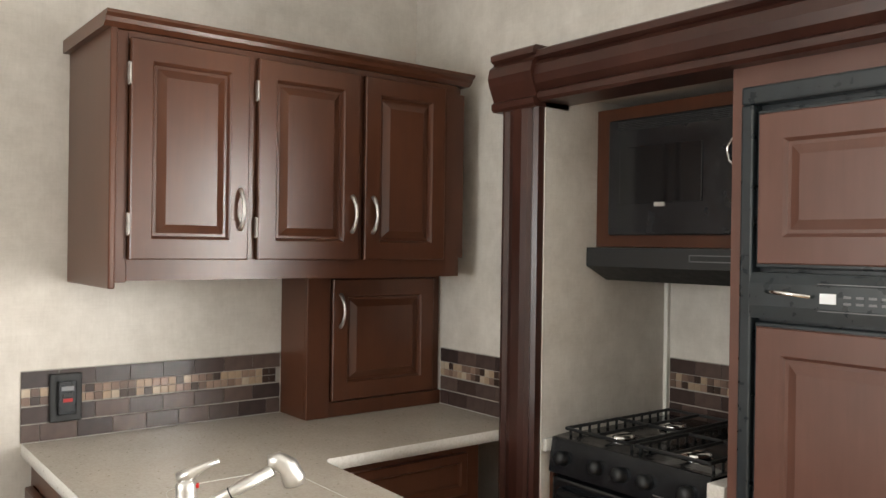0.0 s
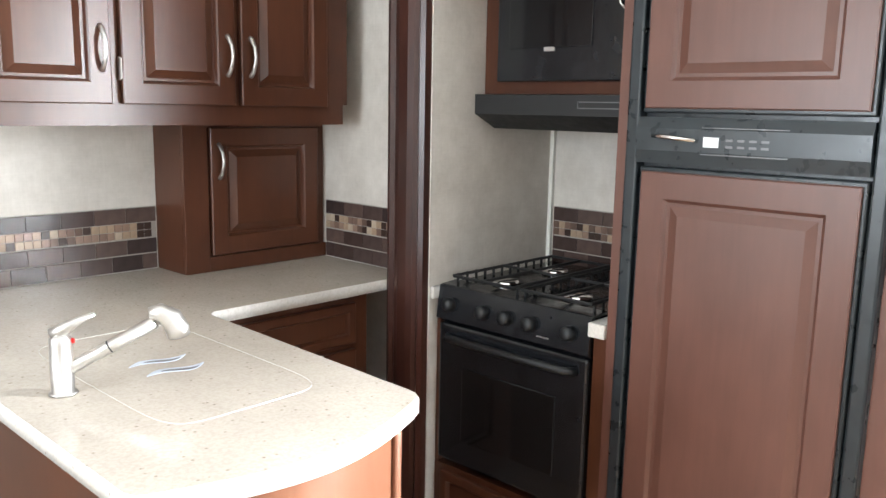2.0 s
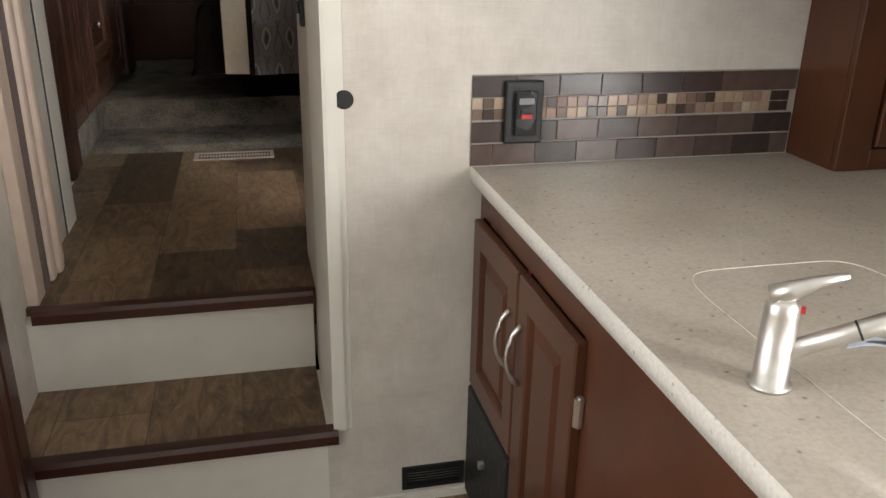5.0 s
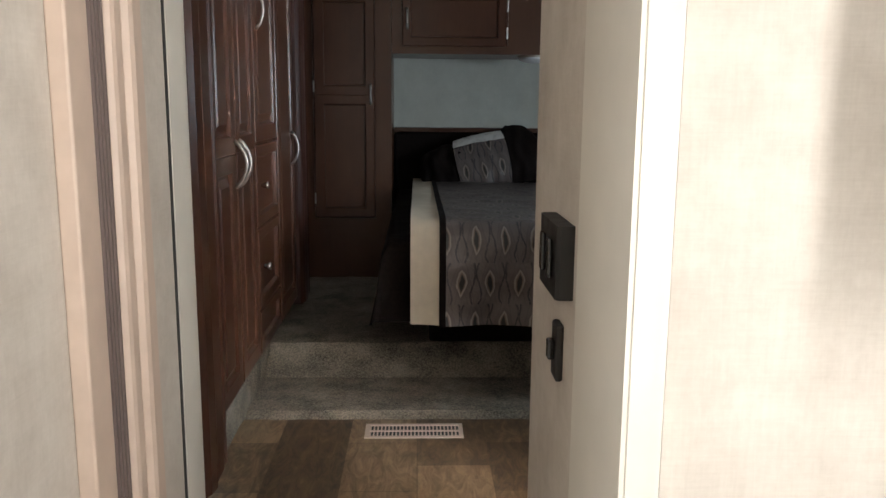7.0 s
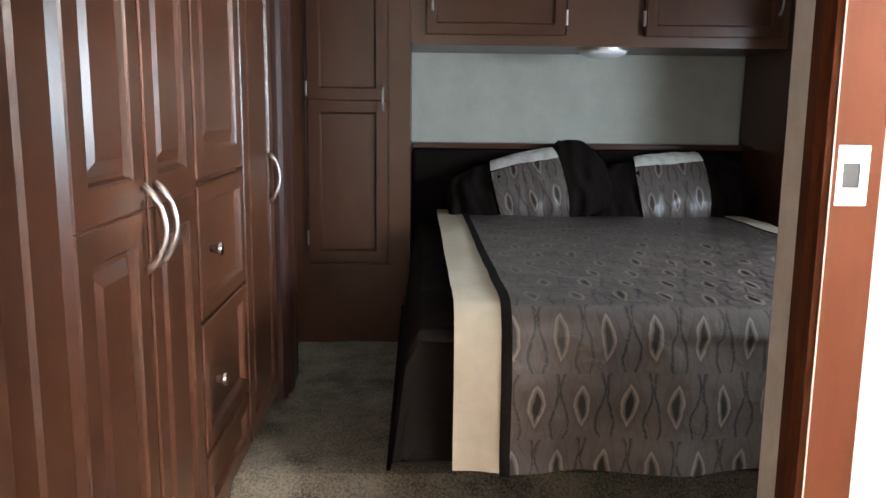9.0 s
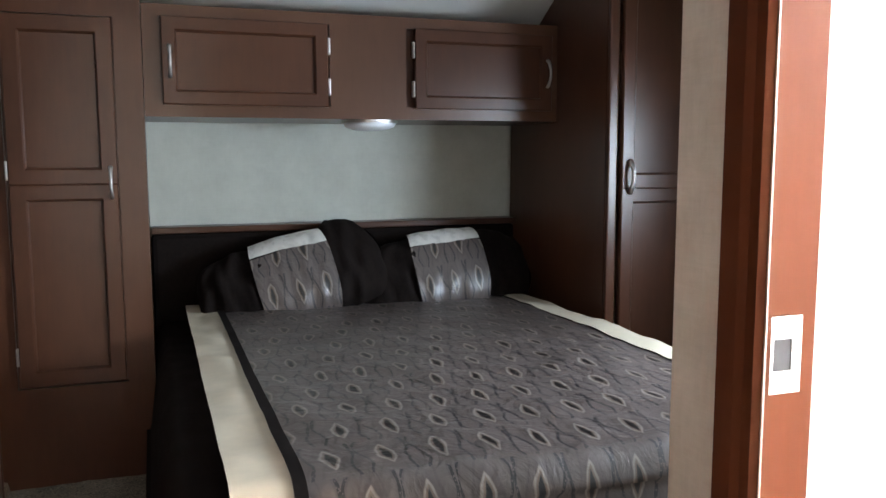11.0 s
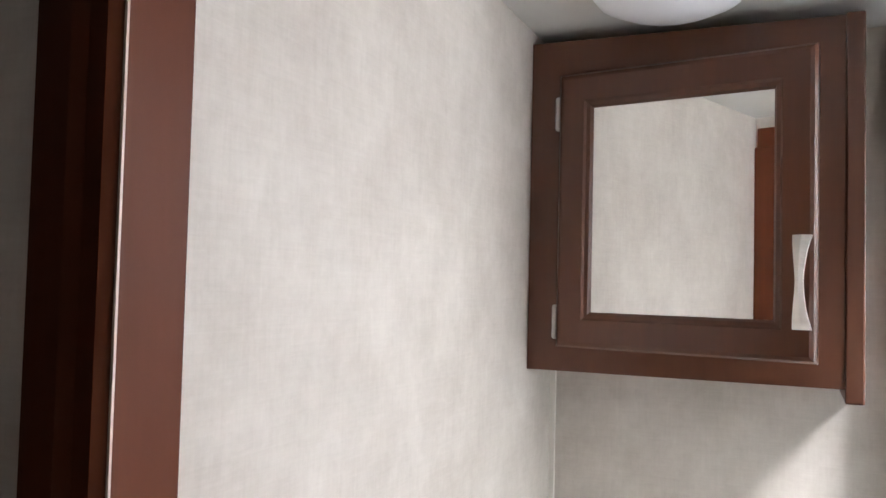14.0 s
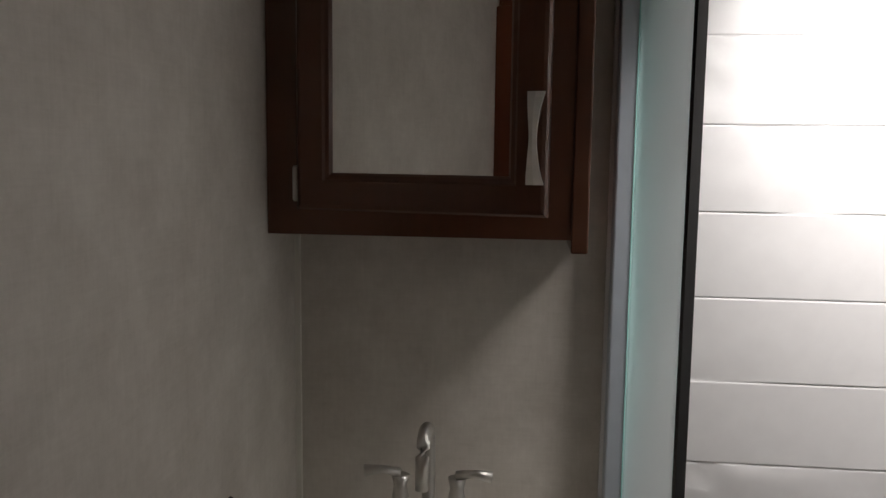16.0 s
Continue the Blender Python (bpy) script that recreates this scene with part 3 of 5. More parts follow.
def upper_cabinet():
    c = thing("wall_cabinet", "three-door cherry brown wall cabinet with nickel pulls", "cabinet", (1.24, -0.2, 1.36))
    b = box(0.676, -0.38, 1.365, 1.812, -0.001, 2.003)
    part("body", b, WOOD, c)
    b = box(0.666, -0.4, 1.361, 0.704, -0.38, 2.003, 0.002)
    bx(b, 0.704, -0.4, 1.365, 1.78, -0.38, 1.427)
    bx(b, 0.704, -0.4, 1.975, 1.78, -0.38, 2.003)
    for x0, x1 in ((1.027, 1.056), (1.389, 1.408), (1.718, 1.813)):
        bx(b, x0, -0.3995, 1.427, x1, -0.38, 1.975)
    part("face_frame", b, WOOD, c)
    part("side_panel", box(0.658, -0.406, 1.345, 0.6755, -0.001, 2.008, 0.004), WOOD, c)
    cr = extrude_profile([(-0.405, 2.005), (-0.42, 2.016), (-0.424, 2.026), (-0.436, 2.034), (-0.436, 2.042), (-0.001, 2.042), (-0.001, 2.005)], "x", 0.64, 1.83)
    part("crown", cr, WOOD, c)
    for x0, w, hx, gx in ((0.706, 0.321, 0.296, 0.0), (1.056, 0.332, 0.306, 0.0), (1.409, 0.31, 0.028, None)):
        door(c, face_y(x0, -0.401, 1.42), w, 0.564, WOOD, hx, 0.138, gx, 0.11, 0.057)
    return c


upper_cabinet()

g = thing("appliance_garage", "dark cherry counter cabinet with one door", "cabinet", (1.62, -0.09, 0.89))
part("body", box(1.345, -0.165, 0.892, 1.897, -0.001, 1.36), WOOD, g)
part("face_frame", box(1.345, -0.182, 0.892, 1.43, -0.165, 1.36, 0.002), WOOD, g)
part("face_frame", box(1.43, -0.181, 0.892, 1.897, -0.165, 0.94, 0.002), WOOD, g)
door(g, face_y(1.44, -0.166, 0.945), 0.42, 0.405, WOOD, 0.028, 0.3, None, 0.11)

# peninsula: base with doors, a black compartment, a rounded end, and its worktop
pen = thing("kitchen_peninsula", "cherry brown peninsula base cabinet with a rounded end", "cabinet", (0.85, -0.8, 0))
part("body", box(0.585, -1.38, 0.0, 1.085, -0.001, 0.857), WOOD, pen)
b = bmesh.new()
arc = []
for i in range(25):
    k = i / 24
    arc.append((0.58 + 0.51 * k, -1.395 - 0.062 * math.sin(math.pi * k) - 0.015 * k))
vs0 = [b.verts.new((x, y, 0.0)) for x, y in arc]
vs1 = [b.verts.new((x, y, 0.858)) for x, y in arc]
for i in range(24):
    b.faces.new((vs0[i], vs0[i + 1], vs1[i + 1], vs1[i]))
part("end_panel", b, WOOD_LIGHT, pen, "curved glossy end panel", True)
part("corner_bead", box(0.566, -1.408, 0.0, 0.59, -1.385, 0.857, 0.006), WOOD_LIGHT, pen)
part("corner_bead", box(1.078, -1.424, 0.0, 1.098, -1.4, 0.857, 0.006), WOOD_LIGHT, pen)
b = box(0.568, -1.39, 0.0, 0.585, -0.66, 0.857, 0.002)
part("side_panel", b, WOOD, pen)
b = box(0.57, -0.66, 0.78, 0.585, -0.003, 0.857)
bx(b, 0.57, -0.03, 0.34, 0.585, -0.003, 0.78)
bx(b, 0.57, -0.36, 0.34, 0.585, -0.34, 0.78)
bx(b, 0.57, -0.66, 0.0, 0.585, -0.63, 0.78)
part("face_frame", b, WOOD, pen)
for y0, w, z0, h, hx in ((-0.025, 0.318, 0.35, 0.425, 0.285), (-0.352, 0.29, 0.02, 0.755, 0.03)):
    d = door(pen, face_x(0.569, y0, z0), w, h, WOOD, hx, h - 0.16, None, 0.13)
    if z0 < 0.1:
        for z in (0.1, 0.63):
            part("hinge", hinge_bm(face_x(0.569, y0, z0), w + 0.004, z), NICKEL, d, "bright metal hinge")
b = box(0.55, -0.335, 0.02, 0.585, -0.01, 0.335, 0.006)
part("black_compartment", b, BLACK_MATTE, pen, "black appliance front below the door")
part("knob", bx(bmesh.new(), 0.535, -0.18, 0.2, 0.552, -0.165, 0.22, 0.004), NICKEL, pen)
o = part("outlet_plate", box(0.5655, -1.342, 0.695, 0.569, -1.242, 0.77, 0.0015), BLACK_MATTE, pen, "black outlet plate")
part("switch", box(0.562, -1.266, 0.723, 0.566, -1.251, 0.743), WHITE, o)

leg = thing("base_cabinet", "dark cherry base cabinet under the corner worktop", "cabinet", (1.45, -0.3, 0))
part("body", box(1.12, -0.56, 0.0, 1.76, -0.001, 0.857), WOOD, leg)
door(leg, face_y(1.2, -0.561, 0.12), 0.5, 0.55, WOOD, None, None, None)
part("drawer_front", panel_bm(face_y(1.2, -0.561, 0.69), 0.5, 0.13, 0.02, 0.03, False), WOOD, leg)


def counter_outline():
    pts = [(1.898, -0.002), (0.545, -0.002), (0.545, -1.44), (0.552, -1.458), (0.57, -1.468)]
    for i in range(1, 24):
        k = i / 24
        pts.append((0.57 + 0.535 * k, -1.468 - 0.07 * math.sin(math.pi * k) + 0.015 * k))
    pts += [(1.115, -1.445), (1.123, -1.43), (1.126, -1.41), (1.148, -0.66), (1.155, -0.645), (1.17, -0.632), (1.78, -0.632), (1.898, -0.632)]
    return pts


top = thing("worktop", "speckled beige stone worktop with a rounded end", "worktop", (0.85, -0.8, 0.85))
part("slab", extrude_profile(counter_outline(), "z", 0.862, 0.8905), COUNTER, top)
b = bmesh.new()
ol = counter_outline()
r0 = [b.verts.new((x, y, 0.858)) for x, y in ol[1:-1]]
cx = sum(x for x, y in ol) / len(ol)
r1 = []
for i in range(1, len(ol) - 1):
    d = (Vector(ol[i + 1]) - Vector(ol[i - 1])).normalized()
    n = Vector((-d.y, d.x))
    q = Vector(ol[i]) - n * 0.003
    r1.append(q)
s0 = [b.verts.new((q.x, q.y, 0.858)) for q in r1]
s1 = [b.verts.new((q.x, q.y, 0.884)) for q in r1]
s2 = [b.verts.new((p[0], p[1], 0.8912)) for p in ol[1:-1]]
for i in range(len(r1) - 1):
    b.faces.new((r0[i], r0[i + 1], s0[i + 1], s0[i]))
    b.faces.new((s0[i], s0[i + 1], s1[i + 1], s1[i]))
    b.faces.new((s1[i], s1[i + 1], s2[i + 1], s2[i]))
part("edge_band", b, COUNTER_EDGE, top, "paler speckled edge band", True)
# sink cover let into the worktop
b = bmesh.new()
cov = []
for i in range(41):
    a = i / 40 * 2 * math.pi
    ex = 2 / 7
    cov.append((0.865 + 0.165 * abs(math.cos(a)) ** ex * (1 if math.cos(a) >= 0 else -1), -0.965 + 0.315 * abs(math.sin(a)) ** ex * (1 if math.sin(a) >= 0 else -1), 0.891))
tube(b, cov, 0.0008, 6, False)
part("sink_cover_joint", b, COUNTER_EDGE, top, "thin pale joint of the sink cover")
# blue-white base colour paints the sky's reflection in the finger holes
SKY_GLINT = plain("painted_sky_glint", (0.62, 0.67, 0.78), 0.15)
for y in (-0.922, -0.998):
    def leaf(x0, x1, half, z, dy=0.0):
        bm = bmesh.new()
        prev = None
        for k in range(17):
            q = k / 16
            xx = x0 + (x1 - x0) * q
            yy = y + dy + 0.01 * math.sin((xx - 0.805) / 0.12 * 6.4)
            w = 0.0006 + half * math.sin(math.pi * q) ** 0.8
            r_ = [bm.verts.new((xx, yy - w, z - 0.0009)), bm.verts.new((xx, yy - w * 0.8, z)), bm.verts.new((xx, yy + w * 0.8, z)), bm.verts.new((xx, yy + w, z - 0.0009))]
            if prev:
                for n_ in range(3):
                    bm.faces.new((prev[n_], prev[n_ + 1], r_[n_ + 1], r_[n_]))
            prev = r_
        return bm
    hole = part("finger_hole", leaf(0.8, 0.93, 0.015, 0.8922), SKY_GLINT, top, "finger recess painted with a blue-white sky reflection")
    # grey leaf on top paints the shaded underside of the hole
    part("recess", leaf(0.835, 0.91, 0.006, 0.8932, -0.005), STEEL_GREY, hole, "dark leaf painted as the recess's shaded underside")

# faucet
fa = thing("kitchen_faucet", "brushed nickel kitchen faucet with pull-out spray head", "faucet", (0.64, -0.99, 0.89))
fx, fy = 0.645, -0.985
b = tube(bmesh.new(), [(fx, fy, 0.8915), (fx, fy, 0.896), (fx, fy, 0.897), (fx, fy, 0.985), (fx, fy, 0.997), (fx, fy, 1.005)], [0.026, 0.025, 0.0205, 0.02, 0.0195, 0.014], 20)
part("post", b, NICKEL, fa, "", True)
dv = Vector((0.88, -0.47, 0)).normalized()
s0_ = Vector((fx, fy, 0.932))
s1_ = s0_ + dv * 0.165 + Vector((0, 0, 0.085))
part("spout", tube(bmesh.new(), [s0_, s0_.lerp(s1_, 0.5), s1_], [0.0115, 0.0115, 0.0125], 20), NICKEL, fa, "", True)
part("spout_joint", tube(bmesh.new(), [s0_.lerp(s1_, 0.5), s0_.lerp(s1_, 0.515)], 0.0121, 20), BLACK_MATTE, fa, "thin dark joint", True)
h0 = s1_ - dv * 0.01
part("spray_head", tube(bmesh.new(), [h0 + Vector((0, 0, 0.018)), h0 + dv * 0.018 + Vector((0, 0, 0.02)), h0 + dv * 0.04 + Vector((0, 0, 0.006)), h0 + dv * 0.05 - Vector((0, 0, 0.016)), h0 + dv * 0.053 - Vector((0, 0, 0.03))], [0.011, 0.017, 0.0215, 0.023, 0.02], 18), NICKEL, fa, "nickel spray head", True)
lv = Vector((0.86, -0.5, 0)).normalized()
lp = Vector((fx, fy, 1.004))
part("lever", tube(bmesh.new(), [lp - lv * 0.014, lp + lv * 0.01 + Vector((0, 0, 0.012)), lp + lv * 0.035 + Vector((0, 0, 0.026)), lp + lv * 0.062 + Vector((0, 0, 0.036))], [0.0135, 0.012, 0.0065, 0.0045], 12), NICKEL, fa, "", True)
part("indicator", tube(bmesh.new(), [lp + lv * 0.016 - Vector((0, 0, 0.012)), lp + lv * 0.024 - Vector((0, 0, 0.012))], 0.005, 10), RED, fa, "red temperature dot")

# outlet on the splashback and small fixtures of the front wall
ou = thing("gfci_outlet", "black test outlet on the tile splashback", "outlet", (0.66, -0.01, 0.95))
part("plate", box(0.612, -0.02, 0.945, 0.7, -0.007, 1.083, 0.004), BLACK_MATTE, ou)
part("insert", box(0.632, -0.032, 0.965, 0.682, -0.02, 1.063, 0.003), BLACK, ou)
part("button", box(0.645, -0.036, 1.003, 0.67, -0.032, 1.013), RED, ou)
part("button", box(0.645, -0.036, 1.018, 0.67, -0.032, 1.028), BLACK_MATTE, ou)
part("indicator", box(0.64, -0.034, 1.035, 0.674, -0.032, 1.048), STEEL_GREY, ou)
kb = thing("wall_port", "round black cable port in the cream wall", "port", (0.262, -0.001, 1.05))
part("cap", tube(bmesh.new(), [(0.262, 0.0, 1.05), (0.262, -0.004, 1.05), (0.262, -0.006, 1.05)], [0.02, 0.02, 0.017], 24), BLACK_MATTE, kb)
ve = thing("floor_vent", "black low wall vent grille", "vent", (0.465, -0.004, 0.03))
b = box(0.385, -0.008, 0.038, 0.548, -0.001, 0.05)
bx(b, 0.385, -0.008, 0.092, 0.548, -0.001, 0.104)
bx(b, 0.385, -0.008, 0.05, 0.397, -0.001, 0.092)
bx(b, 0.536, -0.008, 0.05, 0.548, -0.001, 0.092)
part("frame", b, BLACK_MATTE, ve)
for i in range(5):
    part("slat", box(0.397, -0.005, 0.053 + i * 0.008, 0.536, -0.001, 0.057 + i * 0.008), BLACK_MATTE, ve)

# slide-out fascia
def fascia(name, label, prof, axis, a, c):
    return structure(name, extrude_profile(prof, axis, a, c), WOOD_DARK, label, "trim")


fascia("trim_fascia_post", "dark fluted slide-out fascia post", [(1.9, -0.635), (1.785, -0.635), (1.772, -0.642), (1.768, -0.655), (1.778, -0.667), (1.768, -0.68), (1.762, -0.7), (1.762, -0.735), (1.768, -0.755), (1.778, -0.767), (1.768, -0.78), (1.775, -0.795), (1.9, -0.798)], "z", 0.05, 1.92)
beam = [(1.9, 1.9), (1.772, 1.9), (1.762, 1.908), (1.762, 1.925), (1.772, 1.932), (1.752, 1.95), (1.745, 1.975), (1.752, 2.005), (1.772, 2.022), (1.756, 2.03), (1.756, 2.048), (1.768, 2.055), (1.9, 2.055)]
fascia("trim_fascia_beam", "dark moulded slide-out fascia beam", beam, "y", -2.6, -0.78)
fascia("trim_fascia_block", "dark corner block of the slide-out fascia", [(1.9, 1.885)] + [(x - 0.012, z - (0.015 if z < 1.95 else -0.012)) for x, z in beam[1:-1]] + [(1.9, 2.067)], "y", -0.8, -0.61)

# microwave cabinet, microwave and hood
mc = thing("microwave_cabinet", "cherry brown wall cabinet holding a microwave", "cabinet", (2.2, -1.1, 1.47))
b = box(2.03, -1.41, 1.47, 2.05, -0.803, 1.505)
bx(b, 2.03, -1.41, 1.86, 2.05, -0.803, 1.897)
bx(b, 2.03, -0.86, 1.505, 2.05, -0.803, 1.86)
part("face_frame", b, WOOD, mc)
part("body", box(2.05, -1.41, 1.47, 2.395, -0.803, 1.897), WOOD, mc)
mw = thing("microwave", "black built-in microwave oven", "microwave", (2.1, -1.13, 1.51))
part("body", box(2.012, -1.405, 1.506, 2.049, -0.862, 1.858, 0.006), BLACK, mw)
part("window", box(2.008, -1.2, 1.6, 2.0135, -0.91, 1.77, 0.002), GLASS_DARK, mw, "dark glass window")
for i in range(6):
    part("vent_slat", box(2.009, -1.38, 1.822 + i * 0.005, 2.0135, -0.9, 1.8245 + i * 0.005), BLACK_MATTE, mw)
part("badge", box(2.0075, -1.075, 1.59, 2.0125, -1.04, 1.602), NICKEL, mw, "small plain badge")
b = bmesh.new()
tube(b, [(2.006, -1.325 + 0.045 * math.cos(a * math.pi / 12), 1.73 + 0.045 * math.sin(a * math.pi / 12)) for a in range(25)], 0.004, 8, False)
part("dial_ring", b, CHROME, mw, "chrome dial ring", True)
for i in range(5):
    for j in range(3):
        part("key", box(2.009, -1.31 - 0.022 * j, 1.6 + 0.016 * i, 2.0135, -1.297 - 0.022 * j, 1.61 + 0.016 * i), STEEL_GREY, mw)
hd = thing("range_hood", "black range hood over the cooker", "range hood", (2.2, -1.1, 1.4))
part("shell", extrude_profile([(1.985, 1.41), (1.985, 1.468), (2.395, 1.468), (2.395, 1.36), (2.08, 1.365)], "y", -1.41, -0.803), BLACK_MATTE, hd)
b = box(1.981, -1.33, 1.43, 1.986, -1.18, 1.433)
bx(b, 1.981, -1.33, 1.447, 1.986, -1.18, 1.45)
bx(b, 1.981, -1.183, 1.433, 1.986, -1.18, 1.447)
part("label_frame", b, STEEL_GREY, hd, "grey outlined label")

# cooker
rg = thing("cooker", "black gas cooker with four knobs and oven door", "stove", (2.1, -1.09, 0.06))
part("body", box(1.862, -1.36, 0.33, 2.395, -0.82, 0.885), BLACK, rg)
part("control_panel", extrude_profile([(1.815, 0.80), (1.83, 0.9), (1.9, 0.905), (1.9, 0.79), (1.83, 0.79)], "y", -1.362, -0.818), BLACK, rg)
for y in (-0.87, -1.0, -1.085, -1.17, -1.3):
    k = part("knob", tube(bmesh.new(), [(1.826, y, 0.845), (1.80, y, 0.85), (1.795, y, 0.851)], [0.022, 0.019, 0.015], 18), BLACK_MATTE, rg, "", True)
    part("knob_ring", tube(bmesh.new(), [(1.829, y, 0.8445), (1.8245, y, 0.8455)], 0.026, 18), STEEL_GREY, k)
part("oven_door", box(1.825, -1.358, 0.35, 1.86, -0.822, 0.785, 0.008), BLACK, rg)
part("oven_window", box(1.8215, -1.26, 0.43, 1.8265, -0.92, 0.66, 0.002), GLASS_DARK, rg, "dark oven glass")
b = tube(bmesh.new(), [(1.826, -0.86, 0.745), (1.802, -0.875, 0.748), (1.796, -1.09, 0.748), (1.802, -1.305, 0.748), (1.826, -1.32, 0.745)], 0.012, 10)
part("oven_handle", b, BLACK_MATTE, rg, "", True)
part("cooktop", box(1.83, -1.362, 0.885, 2.395, -0.818, 0.902, 0.006), BLACK, rg)
for y in (-0.96, -1.22):
    for x in (1.97, 2.22):
        bu = part("burner", tube(bmesh.new(), [(x, y, 0.902), (x, y, 0.915), (x, y, 0.917)], [0.045, 0.042, 0.03], 20), CHROME, rg, "shiny burner cap", True)
for y in (-0.96, -1.22):
    b = bmesh.new()
    for x0, y0, x1, y1 in ((1.86, y - 0.115, 2.36, y - 0.115), (1.86, y + 0.115, 2.36, y + 0.115), (1.86, y - 0.115, 1.86, y + 0.115), (2.36, y - 0.115, 2.36, y + 0.115), (2.1, y - 0.115, 2.1, y + 0.115), (1.86, y, 2.36, y)):
        tube(b, [(x0, y0, 0.925), (x1, y1, 0.925)], 0.005, 6)
    for i in range(12):
        tube(b, [(1.88 + i * 0.042, y - 0.115, 0.902), (1.88 + i * 0.042, y - 0.115, 0.93)], 0.0045, 6)
        tube(b, [(1.88 + i * 0.042, y + 0.115, 0.902), (1.88 + i * 0.042, y + 0.115, 0.93)], 0.0045, 6)
    part("grate", b, BLACK_MATTE, rg)
part("badge", box(1.8175, -1.235, 0.812, 1.822, -1.195, 0.82), NICKEL, rg, "small plain badge")

dr = thing("drawer_base", "dark cherry drawer unit under the cooker", "cabinet", (2.1, -1.1, 0.06))
part("body", box(1.835, -1.414, 0.066, 2.39, -0.803, 0.328), WOOD, dr)
d = part("drawer_front", panel_bm(face_x(1.835, -0.84, 0.085), 0.5, 0.225, 0.018, 0.03, False), WOOD, dr)
part("knob", tube(bmesh.new(), [(1.817, -1.15, 0.195), (1.805, -1.15, 0.195), (1.797, -1.15, 0.195)], [0.006, 0.009, 0.012], 12), CHROME, d, "bright round knob", True)
part("stile", box(1.836, -1.414, 0.33, 1.9, -1.366, 0.853), WOOD, dr)
part("stile", box(1.836, -0.815, 0.33, 1.9, -0.803, 0.853), WOOD, dr)
for y0, y1 in ((-1.414, -1.365), (-0.816, -0.801)):
    wt = thing("worktop_strip", "narrow beige stone worktop strip beside the cooker", "worktop", (2.1, y0, 0.855), "cooker strips")
    part("slab", box(1.805, y0, 0.855, 2.395, y1, 0.893, 0.003), COUNTER_EDGE, wt)

# fridge in its wood surround
fs = thing("fridge_surround", "tall cherry brown refrigerator surround", "cabinet", (2.1, -1.8, 0.06))
b = box(1.815, -1.45, 0.066, 1.835, -1.416, 1.928)
bx(b, 1.815, -2.15, 1.85, 1.835, -1.45, 1.928)
bx(b, 1.815, -2.15, 0.066, 1.835, -2.035, 1.85)
bx(b, 1.815, -2.035, 0.066, 1.835, -1.45, 0.285)
part("face_frame", b, WOOD_FRIDGE, fs)
part("side_panel", box(1.835, -1.435, 0.066, 2.395, -1.416, 1.928), WOOD_FRIDGE, fs)
d = part("drawer_front", panel_bm(face_x(1.815, -1.5, 0.085), 0.48, 0.175, 0.018, 0.035, False), WOOD, fs)
mh = face_x(1.815, -1.5, 0.085)
b = tube(bmesh.new(), [(0.2 + 0.1 * i / 8, 0.02 + 0.024 * math.sin(math.pi * i / 8), 0.1) for i in range(9)], 0.006, 8)
b.transform(mh)
part("handle", b, NICKEL, d, "curved nickel pull", True)
fr = thing("fridge", "two-door caravan refrigerator with cherry wood panels", "refrigerator", (2.1, -1.74, 0.29))
part("body", box(1.83, -2.03, 0.29, 2.39, -1.455, 1.845), FRIDGE_BLACK, fr)
b = bmesh.new()
for y0, z0, y1, z1 in ((-2.033, 1.805, -1.452, 1.848), (-2.033, 0.287, -1.452, 0.325), (-1.485, 0.325, -1.452, 1.805), (-2.033, 0.325, -2.0, 1.805)):
    bx(b, 1.792, y0, z0, 1.832, y1, z1, 0.006)
part("outer_trim", b, FRIDGE_BLACK, fr)
for z0, z1, nm in ((1.425, 1.79, "freezer_door"), (0.34, 1.3, "fridge_door")):
    d = part(nm, box(1.80, -1.995, z0, 1.83, -1.49, z1, 0.004), FRIDGE_BLACK, fr)
    part("wood_panel", panel_bm(face_x(1.80, -1.5, z0 + 0.01), 0.485, z1 - z0 - 0.02, 0.012, 0.065), WOOD_FRIDGE, d, "raised cherry wood panel")
cp = part("control_bar", extrude_profile([(1.785, 1.31), (1.78, 1.34), (1.78, 1.39), (1.79, 1.415), (1.83, 1.415), (1.83, 1.31)], "y", -1.998, -1.487), FRIDGE_BLACK, fr)
part("display", box(1.7775, -1.69, 1.352, 1.7805, -1.655, 1.374), LAMP_ON, cp, "small lit display")
part("panel_frame", box(1.7785, -1.84, 1.335, 1.7803, -1.65, 1.337), STEEL_GREY, cp)
part("panel_frame", box(1.7785, -1.84, 1.393, 1.7803, -1.65, 1.395), STEEL_GREY, cp)
for i in range(2):
    for j in range(4):
        part("label_bar", box(1.778, -1.722 - j * 0.026, 1.352 + i * 0.014, 1.7803, -1.706 - j * 0.026, 1.357 + i * 0.014), STEEL_GREY, cp)
part("latch_handle", tube(bmesh.new(), [(1.778, -1.53, 1.372), (1.768, -1.56, 1.372), (1.768, -1.64, 1.366)], [0.004, 0.006, 0.004], 8), CHROME, cp, "thin bright latch", True)

# living-side fascia post by the stairs
b = extrude_profile([(-0.52, -0.2), (-0.45, -0.2), (-0.44, -0.19), (-0.44, -0.16), (-0.452, -0.15), (-0.44, -0.14), (-0.44, -0.085), (-0.45, -0.078), (-0.52, -0.078)], "z", 0.0, 2.2)
structure("trim_living_post", b, WOOD_DARK, "dark fluted fascia post beside the stairs", "trim")


